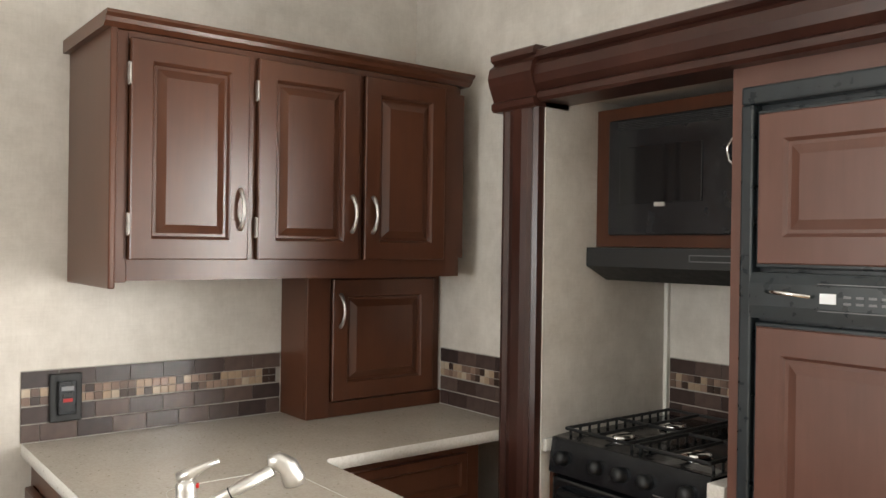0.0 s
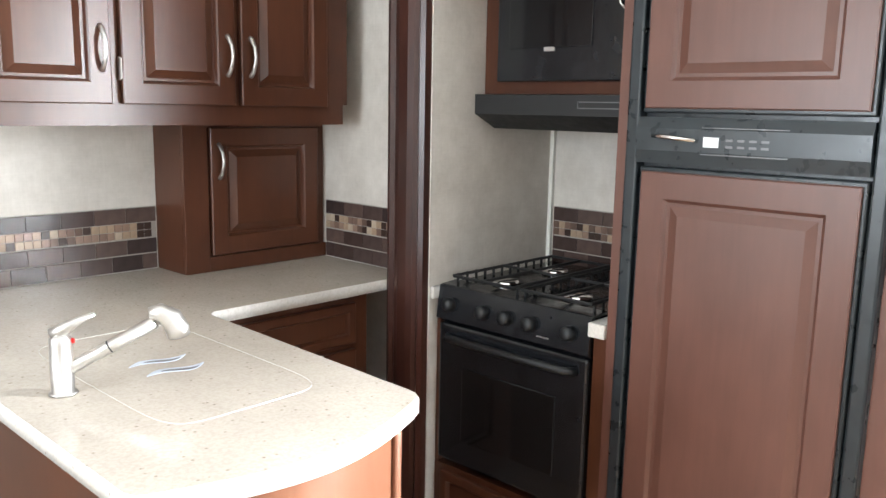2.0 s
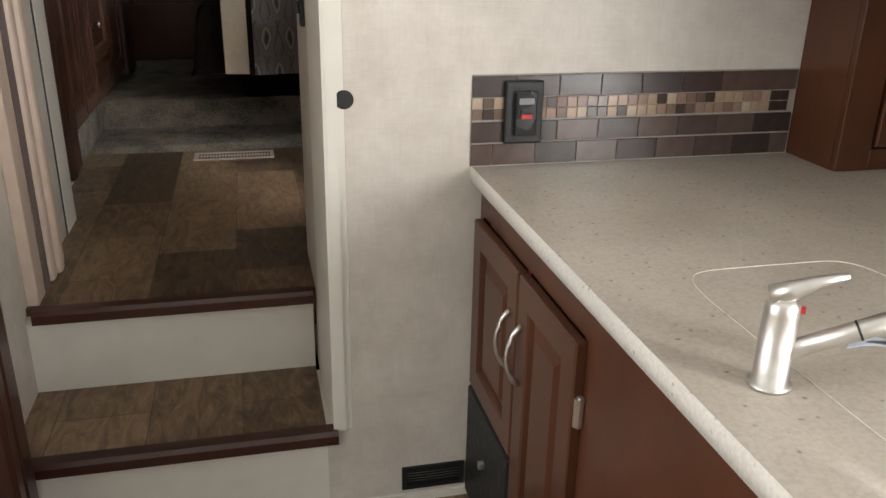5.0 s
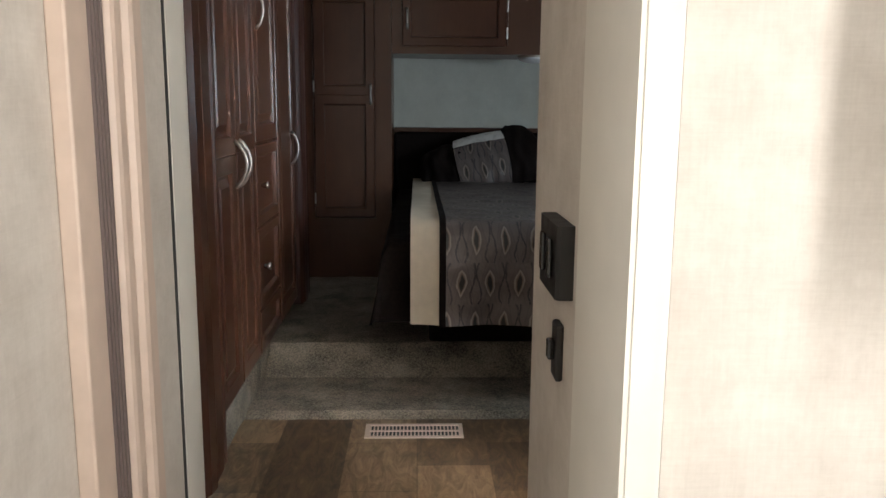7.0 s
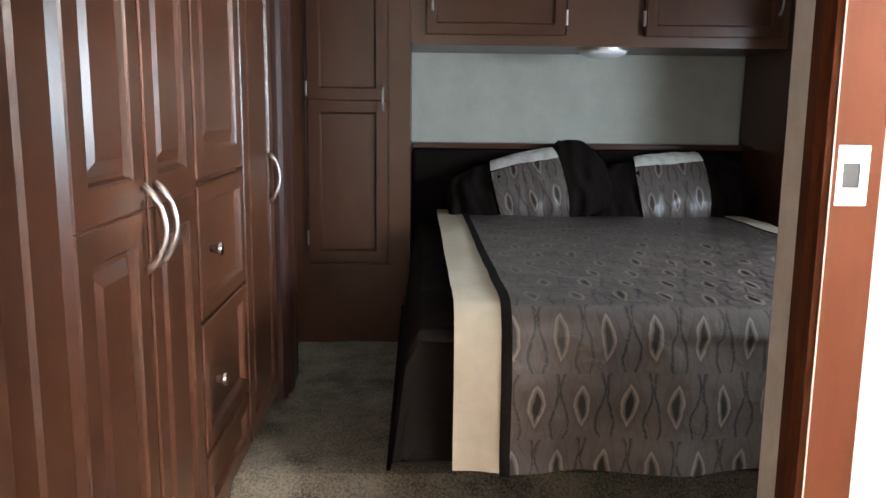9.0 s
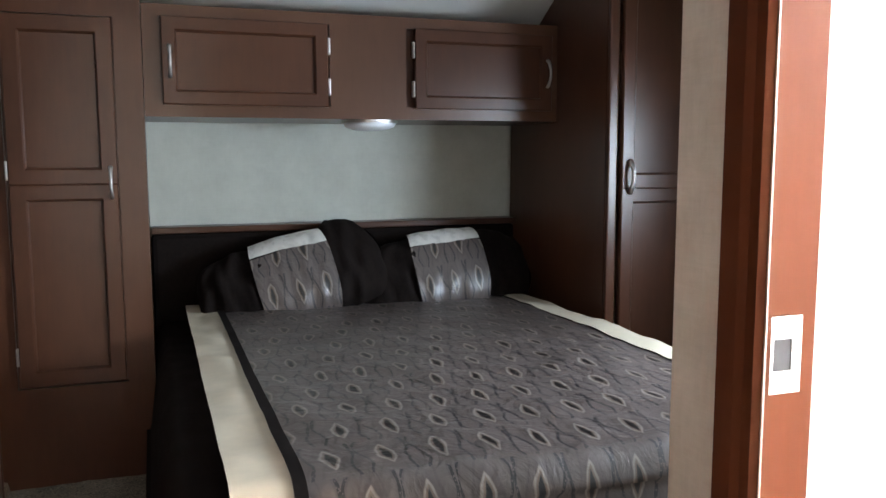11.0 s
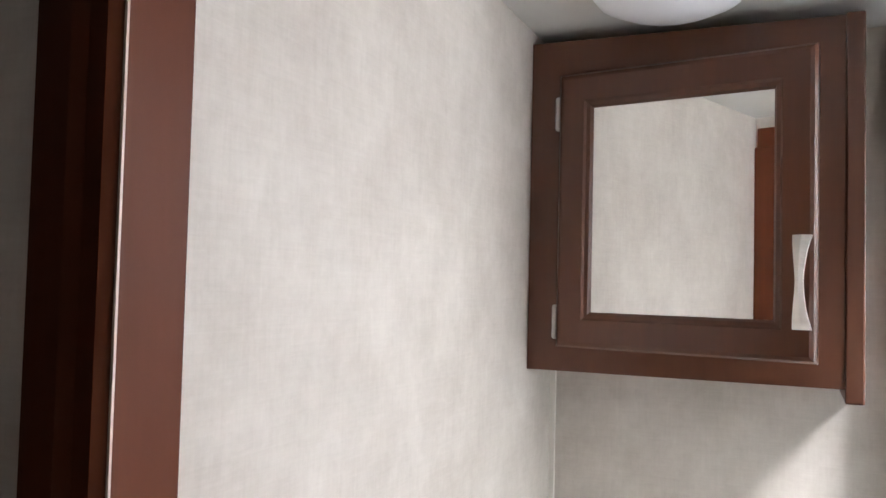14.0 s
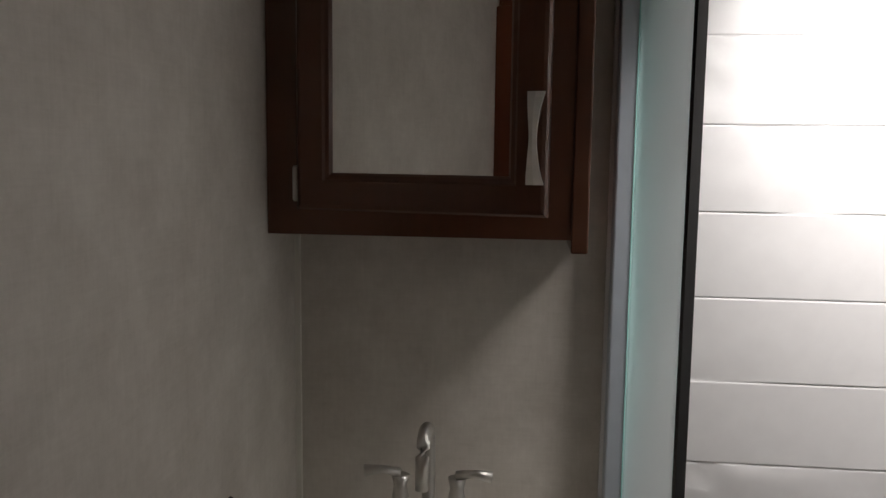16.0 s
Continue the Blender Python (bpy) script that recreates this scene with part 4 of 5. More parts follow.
# ---- hall ----
sw = thing("light_switch", "black double switch plate on the hall wall", "switch", (0.2, 0.38, 1.3))
part("plate", extrude_profile([(0.209, 0.25), (0.19, 0.25), (0.185, 0.256), (0.185, 0.395), (0.192, 0.402), (0.209, 0.402)], "z", 1.3, 1.402), BLACK_MATTE, sw)
for y in (0.278, 0.335):
    part("rocker", box(0.178, y, 1.325, 0.1835, y + 0.025, 1.38, 0.002), BLACK, sw)
s2 = thing("small_switch", "small black push switch on the hall wall", "switch", (0.2, 0.355, 1.165))
part("plate", box(0.198, 0.305, 1.165, 0.2095, 0.348, 1.25, 0.004), BLACK_MATTE, s2)
part("rocker", box(0.188, 0.316, 1.195, 0.1985, 0.336, 1.225, 0.003), BLACK, s2)
st = thing("strike_plate", "nickel strike plate on the door jamb", "door hardware", (0.49, 1.423, 1.5))
b = box(0.462, 1.4215, 1.45, 0.474, 1.424, 1.532)
bx(b, 0.498, 1.4215, 1.45, 0.51, 1.424, 1.532)
bx(b, 0.474, 1.4215, 1.45, 0.498, 1.424, 1.474)
bx(b, 0.474, 1.4215, 1.508, 0.498, 1.424, 1.532)
part("plate", b, NICKEL, st)
# solid black filler paints the shade inside the latch hole
part("socket", box(0.474, 1.4229, 1.474, 0.498, 1.4245, 1.508), BLACK_MATTE, st, "black filler standing for the shaded latch hole")
for z in (1.462, 1.52):
    part("screw", tube(bmesh.new(), [(0.486, 1.4215, z), (0.486, 1.42, z)], 0.005, 10), CHROME, st)
mt_ = thing("entry_mat", "beige shaggy mat at the foot of the stairs", "mat", (-0.31, -0.23, 0.0))
b = bmesh.new()
g_ = {}
for i in range(61):
    for j in range(67):
        x, y = -0.5 + 0.375 * i / 60, -0.45 + 0.435 * j / 66
        edge = min(i, 60 - i, j, 66 - j)
        z = 0.001 if edge == 0 else 0.016 + 0.009 * noise.noise((x * 130, y * 130, 1)) + 0.004 * noise.noise((x * 30, y * 30, 3))
        g_[i, j] = b.verts.new((x + 0.004 * noise.noise((y * 60, x * 50, 5)), y + 0.004 * noise.noise((x * 60, y * 50, 8)), z))
for i in range(60):
    for j in range(66):
        b.faces.new((g_[i, j], g_[i + 1, j], g_[i + 1, j + 1], g_[i, j + 1]))
part("mat_surface", b, MAT_PILE, mt_, "", True)
rv = thing("floor_register", "beige slotted floor register by the carpet", "vent", (-0.01, 1.79, 0.47))
b = box(-0.175, 1.735, 0.47, 0.155, 1.749, 0.4745)
bx(b, -0.175, 1.838, 0.47, 0.155, 1.852, 0.4745)
bx(b, -0.175, 1.749, 0.47, -0.16, 1.838, 0.4745)
bx(b, 0.14, 1.749, 0.47, 0.155, 1.838, 0.4745)
bx(b, -0.16, 1.79, 0.47, 0.14, 1.797, 0.4745)
part("frame", b, PINK_TRIM, rv)
# no duct is modelled: a black sheet paints the shade between the slats
part("duct", box(-0.16, 1.749, 0.4703, 0.14, 1.838, 0.4706), BLACK_MATTE, rv, "black sheet standing for the shaded duct under the slats")
for i in range(24):
    part("slat", box(-0.16 + i * 0.0125, 1.749, 0.4706, -0.155 + i * 0.0125, 1.838, 0.4735), PINK_TRIM, rv)
sb = thing("brass_screw", "brass screw head on the pale casing", "screw", (-0.488, 0.4, 1.72))
part("head", tube(bmesh.new(), [(-0.49, 0.385, 1.74), (-0.484, 0.385, 1.74), (-0.482, 0.385, 1.74)], [0.01, 0.009, 0.005], 14), BRASS, sb)

# ---- bedroom wardrobe slide ----
WX = -0.565
fp = [(WX - 0.1, 1.07), (WX + 0.03, 1.07), (WX + 0.042, 1.085), (WX + 0.03, 1.1), (WX + 0.045, 1.13), (WX + 0.05, 1.17), (WX + 0.03, 1.19), (WX + 0.042, 1.205), (WX + 0.042, 1.28), (WX + 0.03, 1.295), (WX + 0.04, 1.32), (WX + 0.02, 1.345), (WX - 0.1, 1.345)]
structure("trim_wardrobe_fascia_1", extrude_profile(fp, "z", 0.58, 2.49), WOOD, "fluted red-brown slide-out fascia", "trim")
structure("trim_wardrobe_fascia_2", extrude_profile([(x, y + 1.78) for x, y in fp], "z", 0.65, 2.49), WOOD_DARK, "fluted dark fascia beside the tall cabinet", "trim")
wd = thing("wardrobe", "cherry brown built-in wardrobe with drawers", "wardrobe", (-0.85, 2.0, 0.65))
part("body", box(-1.13, 1.35, 0.66, WX, 2.84, 2.49), WOOD, wd)
for y0, w in ((1.375, 0.28), (1.668, 0.28)):
    d = part("door", panel_bm(face_px(WX, y0, 0.69), w, 0.72, 0.02, 0.055), WOOD, wd)
    part("door_panel", panel_bm(face_px(WX, y0, 1.41), w, 0.96, 0.02, 0.055), WOOD, d)
    hx = 0.264 if y0 < 1.5 else 0.03
    part("handle", arch_handle(face_px(WX, y0, 0.69), hx, 0.69, 0.14, 0.035), NICKEL, d, "curved nickel pull", True)
for z0, h in ((0.69, 0.15), (0.85, 0.28), (1.138, 0.28)):
    m = face_px(WX, 1.965, z0)
    d = part("drawer_front", panel_bm(m, 0.42, h, 0.02, 0.04, False), WOOD, wd)
    if h > 0.2:
        b = tube(bmesh.new(), [(0.08, 0.02, h * 0.5), (0.08, 0.035, h * 0.5), (0.08, 0.045, h * 0.5)], [0.007, 0.011, 0.015], 14)
        b.transform(m)
        part("knob", b, CHROME, d, "bright round knob", True)
door(wd, face_px(WX, 1.965, 1.43), 0.42, 0.97, WOOD, 0.05, 0.44, None, 0.13)
door(wd, face_px(WX, 2.4, 0.69), 0.42, 1.7, WOOD, 0.36, 0.68, None, 0.14)

# tall cabinet beside the bed
tc_ = thing("tall_cabinet", "dark cherry tall cabinet beside the bed", "cabinet", (-0.4, 3.85, 0.5))
part("body", box(-0.66, 3.665, 0.5, -0.14, 4.118, 2.2), WOOD, tc_)
b = box(-0.66, 3.65, 0.5, -0.56, 3.665, 2.2)
bx(b, -0.225, 3.65, 0.5, -0.14, 3.665, 2.2)
bx(b, -0.56, 3.65, 0.5, -0.225, 3.665, 0.94)
bx(b, -0.56, 3.65, 2.14, -0.225, 3.665, 2.2)
part("face_frame", b, WOOD, tc_)
d = part("door", panel_bm(face_y(-0.55, 3.65, 0.95), 0.32, 0.655, 0.02, 0.05, False), WOOD, tc_)
part("door_panel", panel_bm(face_y(-0.55, 3.65, 1.605), 0.32, 0.53, 0.02, 0.05, False), WOOD, d)
part("handle", arch_handle(face_y(-0.55, 3.65, 0.95), 0.3, 0.66, 0.1), NICKEL, d, "curved nickel pull", True)
for z in (0.1, 0.7):
    part("hinge", hinge_bm(face_y(-0.55, 3.65, 0.95), -0.004, z), NICKEL, d, "bright metal hinge")

# overhead cabinet above the bed head
oc = thing("overhead_cabinet", "cherry brown overhead cabinet above the bed", "cabinet", (0.6, 3.85, 1.82))
part("body", box(-0.138, 3.665, 1.825, 1.37, 4.118, 2.19), WOOD, oc)
b = box(-0.138, 3.65, 1.825, 1.37, 3.665, 1.87)
bx(b, -0.138, 3.65, 2.15, 1.37, 3.665, 2.19)
bx(b, -0.138, 3.65, 1.87, -0.085, 3.665, 2.15)
bx(b, 0.48, 3.65, 1.87, 0.76, 3.665, 2.15)
bx(b, 1.34, 3.65, 1.87, 1.37, 3.665, 2.15)
part("face_frame", b, WOOD_MID, oc)
for x0, hx, gx in ((-0.08, 0.025, 0.555), (0.79, 0.53, -0.004)):
    d = door(oc, face_y(x0, 3.65, 1.865), 0.55, 0.285, WOOD, hx, 0.14, None, 0.1, 0.045, False)
    for z in (0.07, 0.21):
        part("hinge", hinge_bm(face_y(x0, 3.65, 1.865), gx, z), NICKEL, d, "bright metal hinge")
lp_ = thing("puck_lamp", "round white lamp under the overhead cabinet", "lamp", (0.65, 3.75, 1.82))
part("rim", tube(bmesh.new(), [(0.648, 3.755, 1.825), (0.648, 3.755, 1.815)], 0.104, 32), NICKEL, lp_)
part("diffuser", tube(bmesh.new(), [(0.648, 3.755, 1.815), (0.648, 3.755, 1.8), (0.648, 3.755, 1.79), (0.648, 3.755, 1.786)], [0.1, 0.09, 0.06, 0.02], 32), LAMP_ON, lp_, "white domed diffuser", True)

# closet on the other side of the bed head
cl = thing("corner_closet", "very dark cherry closet beside the bed", "closet", (1.65, 3.7, 0.5))
pr = [(3.28, 0.5), (4.118, 0.5)] + [(y, z - 0.004) for y, z in reversed(list(zip(ys, zs))) if 3.28 < y < 4.118] + [(3.28, 2.48)]
part("side_panel", extrude_profile(pr, "x", 1.372, 1.392), WOOD, cl)
b = box(1.372, 3.26, 0.5, 1.41, 3.28, 2.48, 0.006)
bx(b, 1.41, 3.262, 0.5, 1.93, 3.28, 0.6)
bx(b, 1.41, 3.262, 2.38, 1.93, 3.28, 2.48)
part("face_frame", b, WOOD, cl)
d = part("door", panel_bm(face_y(1.418, 3.262, 0.61), 0.48, 0.97, 0.02, 0.05, False), WOOD, cl)
part("door_panel", panel_bm(face_y(1.418, 3.262, 1.58), 0.48, 0.78, 0.02, 0.05, False), WOOD, d)
part("handle", arch_handle(face_y(1.418, 3.262, 0.61), 0.03, 1.01, 0.11, 0.03, 0.008), NICKEL, d, "dark nickel pull", True)

# bed
bed = thing("bed", "made bed with a grey feather-patterned comforter", "bed", (0.6, 3.0, 0.49))
# assumed base; its black colour stands for the shadow below the comforter
part("base", box(0.05, 2.42, 0.495, 1.3, 4.0, 0.85, 0.02), CLOTH_BLACK, bed, "assumed bed base, coloured black for the shadow under the bed")


def cloth(x0, x1, lift, head, foot_z, seed, left_drop=0.0, right_drop=0.0, wr=0.011):
    """Cloth laid over the bed from the head to a hanging foot edge; the sides may hang too."""
    bm = bmesh.new()
    uvl = bm.loops.layers.uv.new("uv")
    prof = []
    for i in range(64):
        y = head - (head - 2.11) * i / 63
        prof.append((y, 1.145 - 0.02 * (1 - i / 63) + 0.0))
    for i in range(1, 9):
        a = i / 8 * math.pi / 2
        prof.append((2.11 - 0.06 * math.sin(a), 1.145 - 0.06 * (1 - math.cos(a))))
    for i in range(1, 22):
        prof.append((2.05 - 0.004 * math.sin(i * 0.3), 1.085 - (1.085 - foot_z) * i / 21))
    cross = []
    if left_drop:
        for i in range(10):
            cross.append((x0 - 0.025 - 0.05 * (1 - i / 10), -left_drop * (1 - i / 10) - 0.02))
    n = max(4, int((x1 - x0) / 0.02))
    cross += [(x0 + (x1 - x0) * i / n, 0) for i in range(n + 1)]
    if right_drop:
        for i in range(1, 11):
            cross.append((x1 + 0.025 + 0.03 * i / 10, -right_drop * i / 10 - 0.02))
    rows = []
    sv = 0
    for i, (y, z) in enumerate(prof):
        if i:
            sv += math.hypot(prof[i][0] - prof[i - 1][0], prof[i][1] - prof[i - 1][1])
        row = []
        for x, dz in cross:
            w = wr * noise.noise((x * 5 + seed, y * 4, z * 4)) + wr * 0.5 * noise.noise((x * 14, y * 12, z * 12 + seed))
            if z > 1.084:
                k_ = min(1.0, max(0.0, (1.125 - z) / 0.04))
                p = (x, y - lift * k_, max(foot_z, z + dz + lift * (1 - k_) + w))
            else:
                p = (x, y - lift - w * 1.6 - 0.01 * math.sin(x * 17) * (1.085 - z) / 0.3, max(foot_z, z + dz))
            row.append((bm.verts.new(p), x, sv))
        rows.append(row)
    for r0_, r1_ in zip(rows, rows[1:]):
        for k in range(len(r0_) - 1):
            q = (r0_[k], r0_[k + 1], r1_[k + 1], r1_[k])
            f = bm.faces.new([v[0] for v in q])
            f.smooth = True
            for lo, v in zip(f.loops, q):
                lo[uvl].uv = (v[1], -v[2])
    return bm


part("mattress_cover", cloth(-0.1, 1.36, -0.065, 4.05, 0.765, 1.0, 0.37, 0.37, 0.008), CLOTH_BLACK, bed, "black comforter side", True)
part("comforter", cloth(0.1, 1.19, 0.004, 3.95, 0.77, 1.0), FEATHER, bed, "grey feather-patterned comforter", True)
part("piping", cloth(0.078, 0.102, 0.012, 3.95, 0.768, 1.0, wr=0.008), CLOTH_BLACK, bed, "black piping", True)
part("cream_band", cloth(-0.025, 0.08, 0.006, 3.96, 0.775, 1.0), CLOTH_CREAM, bed, "cream border band", True)
part("cream_band", cloth(1.19, 1.285, 0.008, 3.96, 0.775, 1.0), CLOTH_CREAM, bed, "cream border band", True)

hb = thing("headboard", "black padded headboard with a brown top rail", "headboard", (0.6, 4.06, 0.5))
part("pad", box(-0.137, 4.03, 0.5, 1.37, 4.118, 1.4, 0.02), CLOTH_BLACK, hb)
part("rail", box(-0.137, 4.02, 1.4, 1.37, 4.118, 1.425, 0.004), WOOD, hb)


def pillow(cx, tilt, lab, ear=0.0):
    p = thing("pillow", lab, "pillow", (cx, 3.85, 1.14), "pillows")
    m = Matrix.Translation((cx, 3.85, 1.232)) @ Matrix.Rotation(radians(tilt), 4, "Y") @ Matrix.Rotation(radians(-28), 4, "X")

    def shell(a0, a1, b0, b1, t, wr, seed, tip=0.0):
        bm = bmesh.new()
        uvl = bm.loops.layers.uv.new("uv")
        nu, nv = 52, 24
        for side in (1, -1):
            g_ = {}
            for i in range(nu + 1):
                for j in range(nv + 1):
                    u = a0 + (a1 - a0) * i / nu
                    v = b0 + (b1 - b0) * j / nv
                    uu, vv = min(1, abs(u) / 0.36), min(1, abs(v) / 0.17)
                    th = t + 0.075 * (1 - uu ** 4) ** 0.5 * (1 - vv ** 3) ** 0.6
                    th += wr * noise.noise((u * 26 + seed, v * 9, side))
                    g_[i, j] = (bm.verts.new((u * (1 - 0.1 * vv ** 3), -side * th, v * (1 - 0.22 * uu ** 3) - 0.02 * uu * uu + tip * min(1.0, max(0.0, 1.8 - abs(u - 0.25) / 0.06)) * max(0.0, v / 0.17) + 0.012 * noise.noise((u * 7 + seed, v * 7, 3)))), u, v)
            for i in range(nu):
                for j in range(nv):
                    q = (g_[i, j], g_[i + 1, j], g_[i + 1, j + 1], g_[i, j + 1])
                    f = bm.faces.new([x[0] for x in q])
                    f.smooth = True
                    for lo, x in zip(f.loops, q):
                        lo[uvl].uv = (x[1], x[2])
        bm.transform(m)
        return bm

    part("case", shell(-0.36, 0.36, -0.17, 0.17, 0.0, 0.026, cx, ear), CLOTH_BLACK, p, "gathered black pillow case", True)
    part("centre_panel", shell(-0.15, 0.15, -0.165, 0.09, 0.018, 0.006, cx + 4), FEATHER, p, "feather-patterned centre panel", True)
    part("satin_strip", shell(-0.15, 0.15, 0.09, 0.17, 0.019, 0.006, cx + 9), CLOTH_SILVER, p, "silver satin strip", True)


pillow(0.37, -12, "black pillow with a tilted feather-patterned panel", 0.045)
pillow(0.98, -5, "black pillow with an upright feather-patterned panel")

clamp = thing("ceiling_lamp", "round ceiling lamp with a ribbed glass cover", "lamp", (1.17, 3.3, 2.46))
tilt = Matrix.Translation((1.17, 3.3, 2.466)) @ Matrix.Rotation(radians(-15), 4, "X")
b = tube(bmesh.new(), [(0, 0, 0.006), (0, 0, -0.01), (0, 0, -0.018), (0, 0, -0.016)], [0.12, 0.115, 0.1, 0.078], 32)
b.transform(tilt)
part("rim", b, WHITE, clamp, "", True)
b = tube(bmesh.new(), [(0, 0, -0.012), (0, 0, -0.024), (0, 0, -0.03)], [0.078, 0.06, 0.02], 24)
b.transform(tilt)
part("cover", b, LAMP_ON, clamp, "ribbed glass cover")

# ---- bath ----
MX = 1.495
me_ = thing("medicine_cabinet", "dark cherry mirrored medicine cabinet on the wall", "cabinet", (1.55, 1.22, 1.89))
part("body", box(MX + 0.012, 0.975, 1.89, 1.664, 1.482, 2.47), WOOD, me_)
part("side_panel", box(MX - 0.004, 0.945, 1.868, 1.664, 0.973, 2.478, 0.003), WOOD, me_)
b = box(MX, 0.973, 1.89, MX + 0.014, 1.483, 1.945)
bx(b, MX, 0.973, 2.4, MX + 0.014, 1.483, 2.475)
bx(b, MX, 1.415, 1.945, MX + 0.014, 1.483, 2.4)
bx(b, MX, 0.973, 1.945, MX + 0.014, 1.015, 2.4)
part("face_frame", b, WOOD, me_)
fw, fh = 0.42, 0.477
b = bmesh.new()
mf = face_x(MX, 1.425, 1.933) @ Matrix.Rotation(radians(10.2), 4, "Z")
s_ = 0.062
loops = []
for inset, dep in ((0.0, 0.0), (0.0, 0.013), (0.004, 0.018), (0.01, 0.02), (s_ - 0.014, 0.02), (s_ - 0.01, 0.016), (s_ - 0.004, 0.014), (s_, 0.009), (s_, 0.0)):
    loops.append([b.verts.new(p) for p in ((inset, dep, inset), (fw - inset, dep, inset), (fw - inset, dep, fh - inset), (inset, dep, fh - inset))])
for l0, l1 in zip(loops, loops[1:] + loops[:1]):
    for k in range(4):
        b.faces.new((l0[k], l0[(k + 1) % 4], l1[(k + 1) % 4], l1[k]))
b.transform(mf)
d = part("door", b, WOOD, me_)
b = bx(bmesh.new(), s_ - 0.004, 0.004, s_ - 0.004, fw - s_, 0.008, fh - s_ + 0.004)
b.transform(mf)
part("mirror", b, MIRROR, d, "clear mirror glass")
b = bmesh.new()
prev = None
for i in range(17):
    z0 = 0.05 + 0.14 * i / 16
    k = abs(i / 16 - 0.5) * 2
    hw, y0 = 0.0055 + 0.008 * k ** 1.5, 0.02 + 0.024 * (1 - k ** 3)
    xc = fw - 0.019
    rg = [b.verts.new((xc - hw, y0, z0)), b.verts.new((xc + hw, y0, z0)), b.verts.new((xc + hw, y0 + 0.007, z0)), b.verts.new((xc, y0 + 0.01, z0)), b.verts.new((xc - hw, y0 + 0.007, z0))]
    if prev:
        for n_ in range(5):
            b.faces.new((prev[n_], prev[(n_ + 1) % 5], rg[(n_ + 1) % 5], rg[n_]))
    else:
        b.faces.new(rg)
    prev = rg
b.faces.new(prev)
b.transform(mf)
part("handle", b, NICKEL, d, "flared brushed nickel pull")
for z in (0.043, 0.41):
    part("hinge", hinge_bm(mf, -0.004, z), NICKEL, d, "bright metal hinge")

structure("trim_bath_corner", box(1.655, 1.475, 0.47, 1.665, 1.485, 2.5), WHITE, "thin corner bead in the bath", "trim")
va = thing("vanity", "dark cherry bath vanity with a pale top", "vanity", (1.4, 1.2, 0.47))
part("body", box(1.24, 0.98, 0.47, 1.664, 1.483, 1.29), WOOD, va)
part("top", box(1.2, 0.96, 1.29, 1.664, 1.483, 1.325, 0.006), WHITE, va, "pale moulded vanity top")
bo = thing("bath_outlet", "black outlet plate on the cream bath wall", "outlet", (1.265, 1.484, 1.395))
part("plate", box(1.23, 1.477, 1.395, 1.3, 1.4845, 1.508, 0.003), BLACK_MATTE, bo)
for z in (1.415, 1.46):
    part("socket", box(1.247, 1.4745, z, 1.283, 1.4768, z + 0.032, 0.001), BLACK, bo)
bf = thing("bath_faucet", "brushed nickel gooseneck bath faucet with lever handles", "faucet", (1.5, 1.2, 1.325))
cx_, cy_ = 1.52, 1.206
part("base", box(cx_ - 0.025, cy_ - 0.085, 1.325, cx_ + 0.025, cy_ + 0.085, 1.337, 0.005), NICKEL, bf)
pts = [(cx_, cy_, 1.335), (cx_, cy_, 1.36), (cx_, cy_, 1.365), (cx_, cy_, 1.52)]
pts += [(cx_ - 0.045 + 0.045 * math.cos(a * math.pi / 10), cy_, 1.52 + 0.045 * math.sin(a * math.pi / 10)) for a in range(1, 11)] + [(cx_ - 0.09, cy_, 1.478)]
part("spout", tube(bmesh.new(), pts, [0.022, 0.019, 0.0125] + [0.0115] * (len(pts) - 3), 14), NICKEL, bf, "", True)
for sgn in (1, -1):
    y = cy_ + sgn * 0.05
    hnd = part("valve", tube(bmesh.new(), [(cx_, y, 1.335), (cx_, y, 1.36), (cx_, y, 1.41), (cx_, y, 1.445), (cx_, y, 1.465)], [0.02, 0.021, 0.018, 0.012, 0.016], 14), NICKEL, bf, "", True)
    part("lever", tube(bmesh.new(), [(cx_ - 0.004, y, 1.47), (cx_ - 0.01, y + sgn * 0.03, 1.478), (cx_ - 0.012, y + sgn * 0.062, 1.474)], [0.009, 0.007, 0.011], 12), NICKEL, hnd, "", True)

# shower with a curved glass front
sh = thing("shower", "corner shower with curved glass and grey track", "shower", (1.2, 0.5, 0.47))
C = Vector((1.64, 0.06, 0))
R = 0.80


def arc_pt(a, r):
    return Vector((C.x - r * math.sin(radians(a)), C.y + r * math.cos(radians(a)), 0))


b = bmesh.new()
prev = None
for i in range(31):
    a = 90 * i / 30
    ring = []
    for dr_, z in ((-0.02, 2.4), (0.02, 2.4), (0.026, 2.43), (0.02, 2.468), (-0.02, 2.468)):
        p = arc_pt(a, R + dr_)
        ring.append(b.verts.new((p.x, p.y, z)))
    if prev:
        for k in range(5):
            b.faces.new((prev[k], prev[(k + 1) % 5], ring[(k + 1) % 5], ring[k]))
    prev = ring
part("track", b, STEEL_GREY, sh, "grey curved top track", True)
b = bmesh.new()
prev = None
for i in range(31):
    a = 90 * i / 30
    ring = []
    for dr_, z in ((-0.03, 0.47), (0.03, 0.47), (0.03, 0.58), (-0.03, 0.58)):
        p = arc_pt(a, R + dr_)
        ring.append(b.verts.new((p.x, p.y, z)))
    if prev:
        for k in range(4):
            b.faces.new((prev[k], prev[(k + 1) % 4], ring[(k + 1) % 4], ring[k]))
    prev = ring
part("curb", b, SHOWER_WHITE, sh, "white shower pan curb", True)


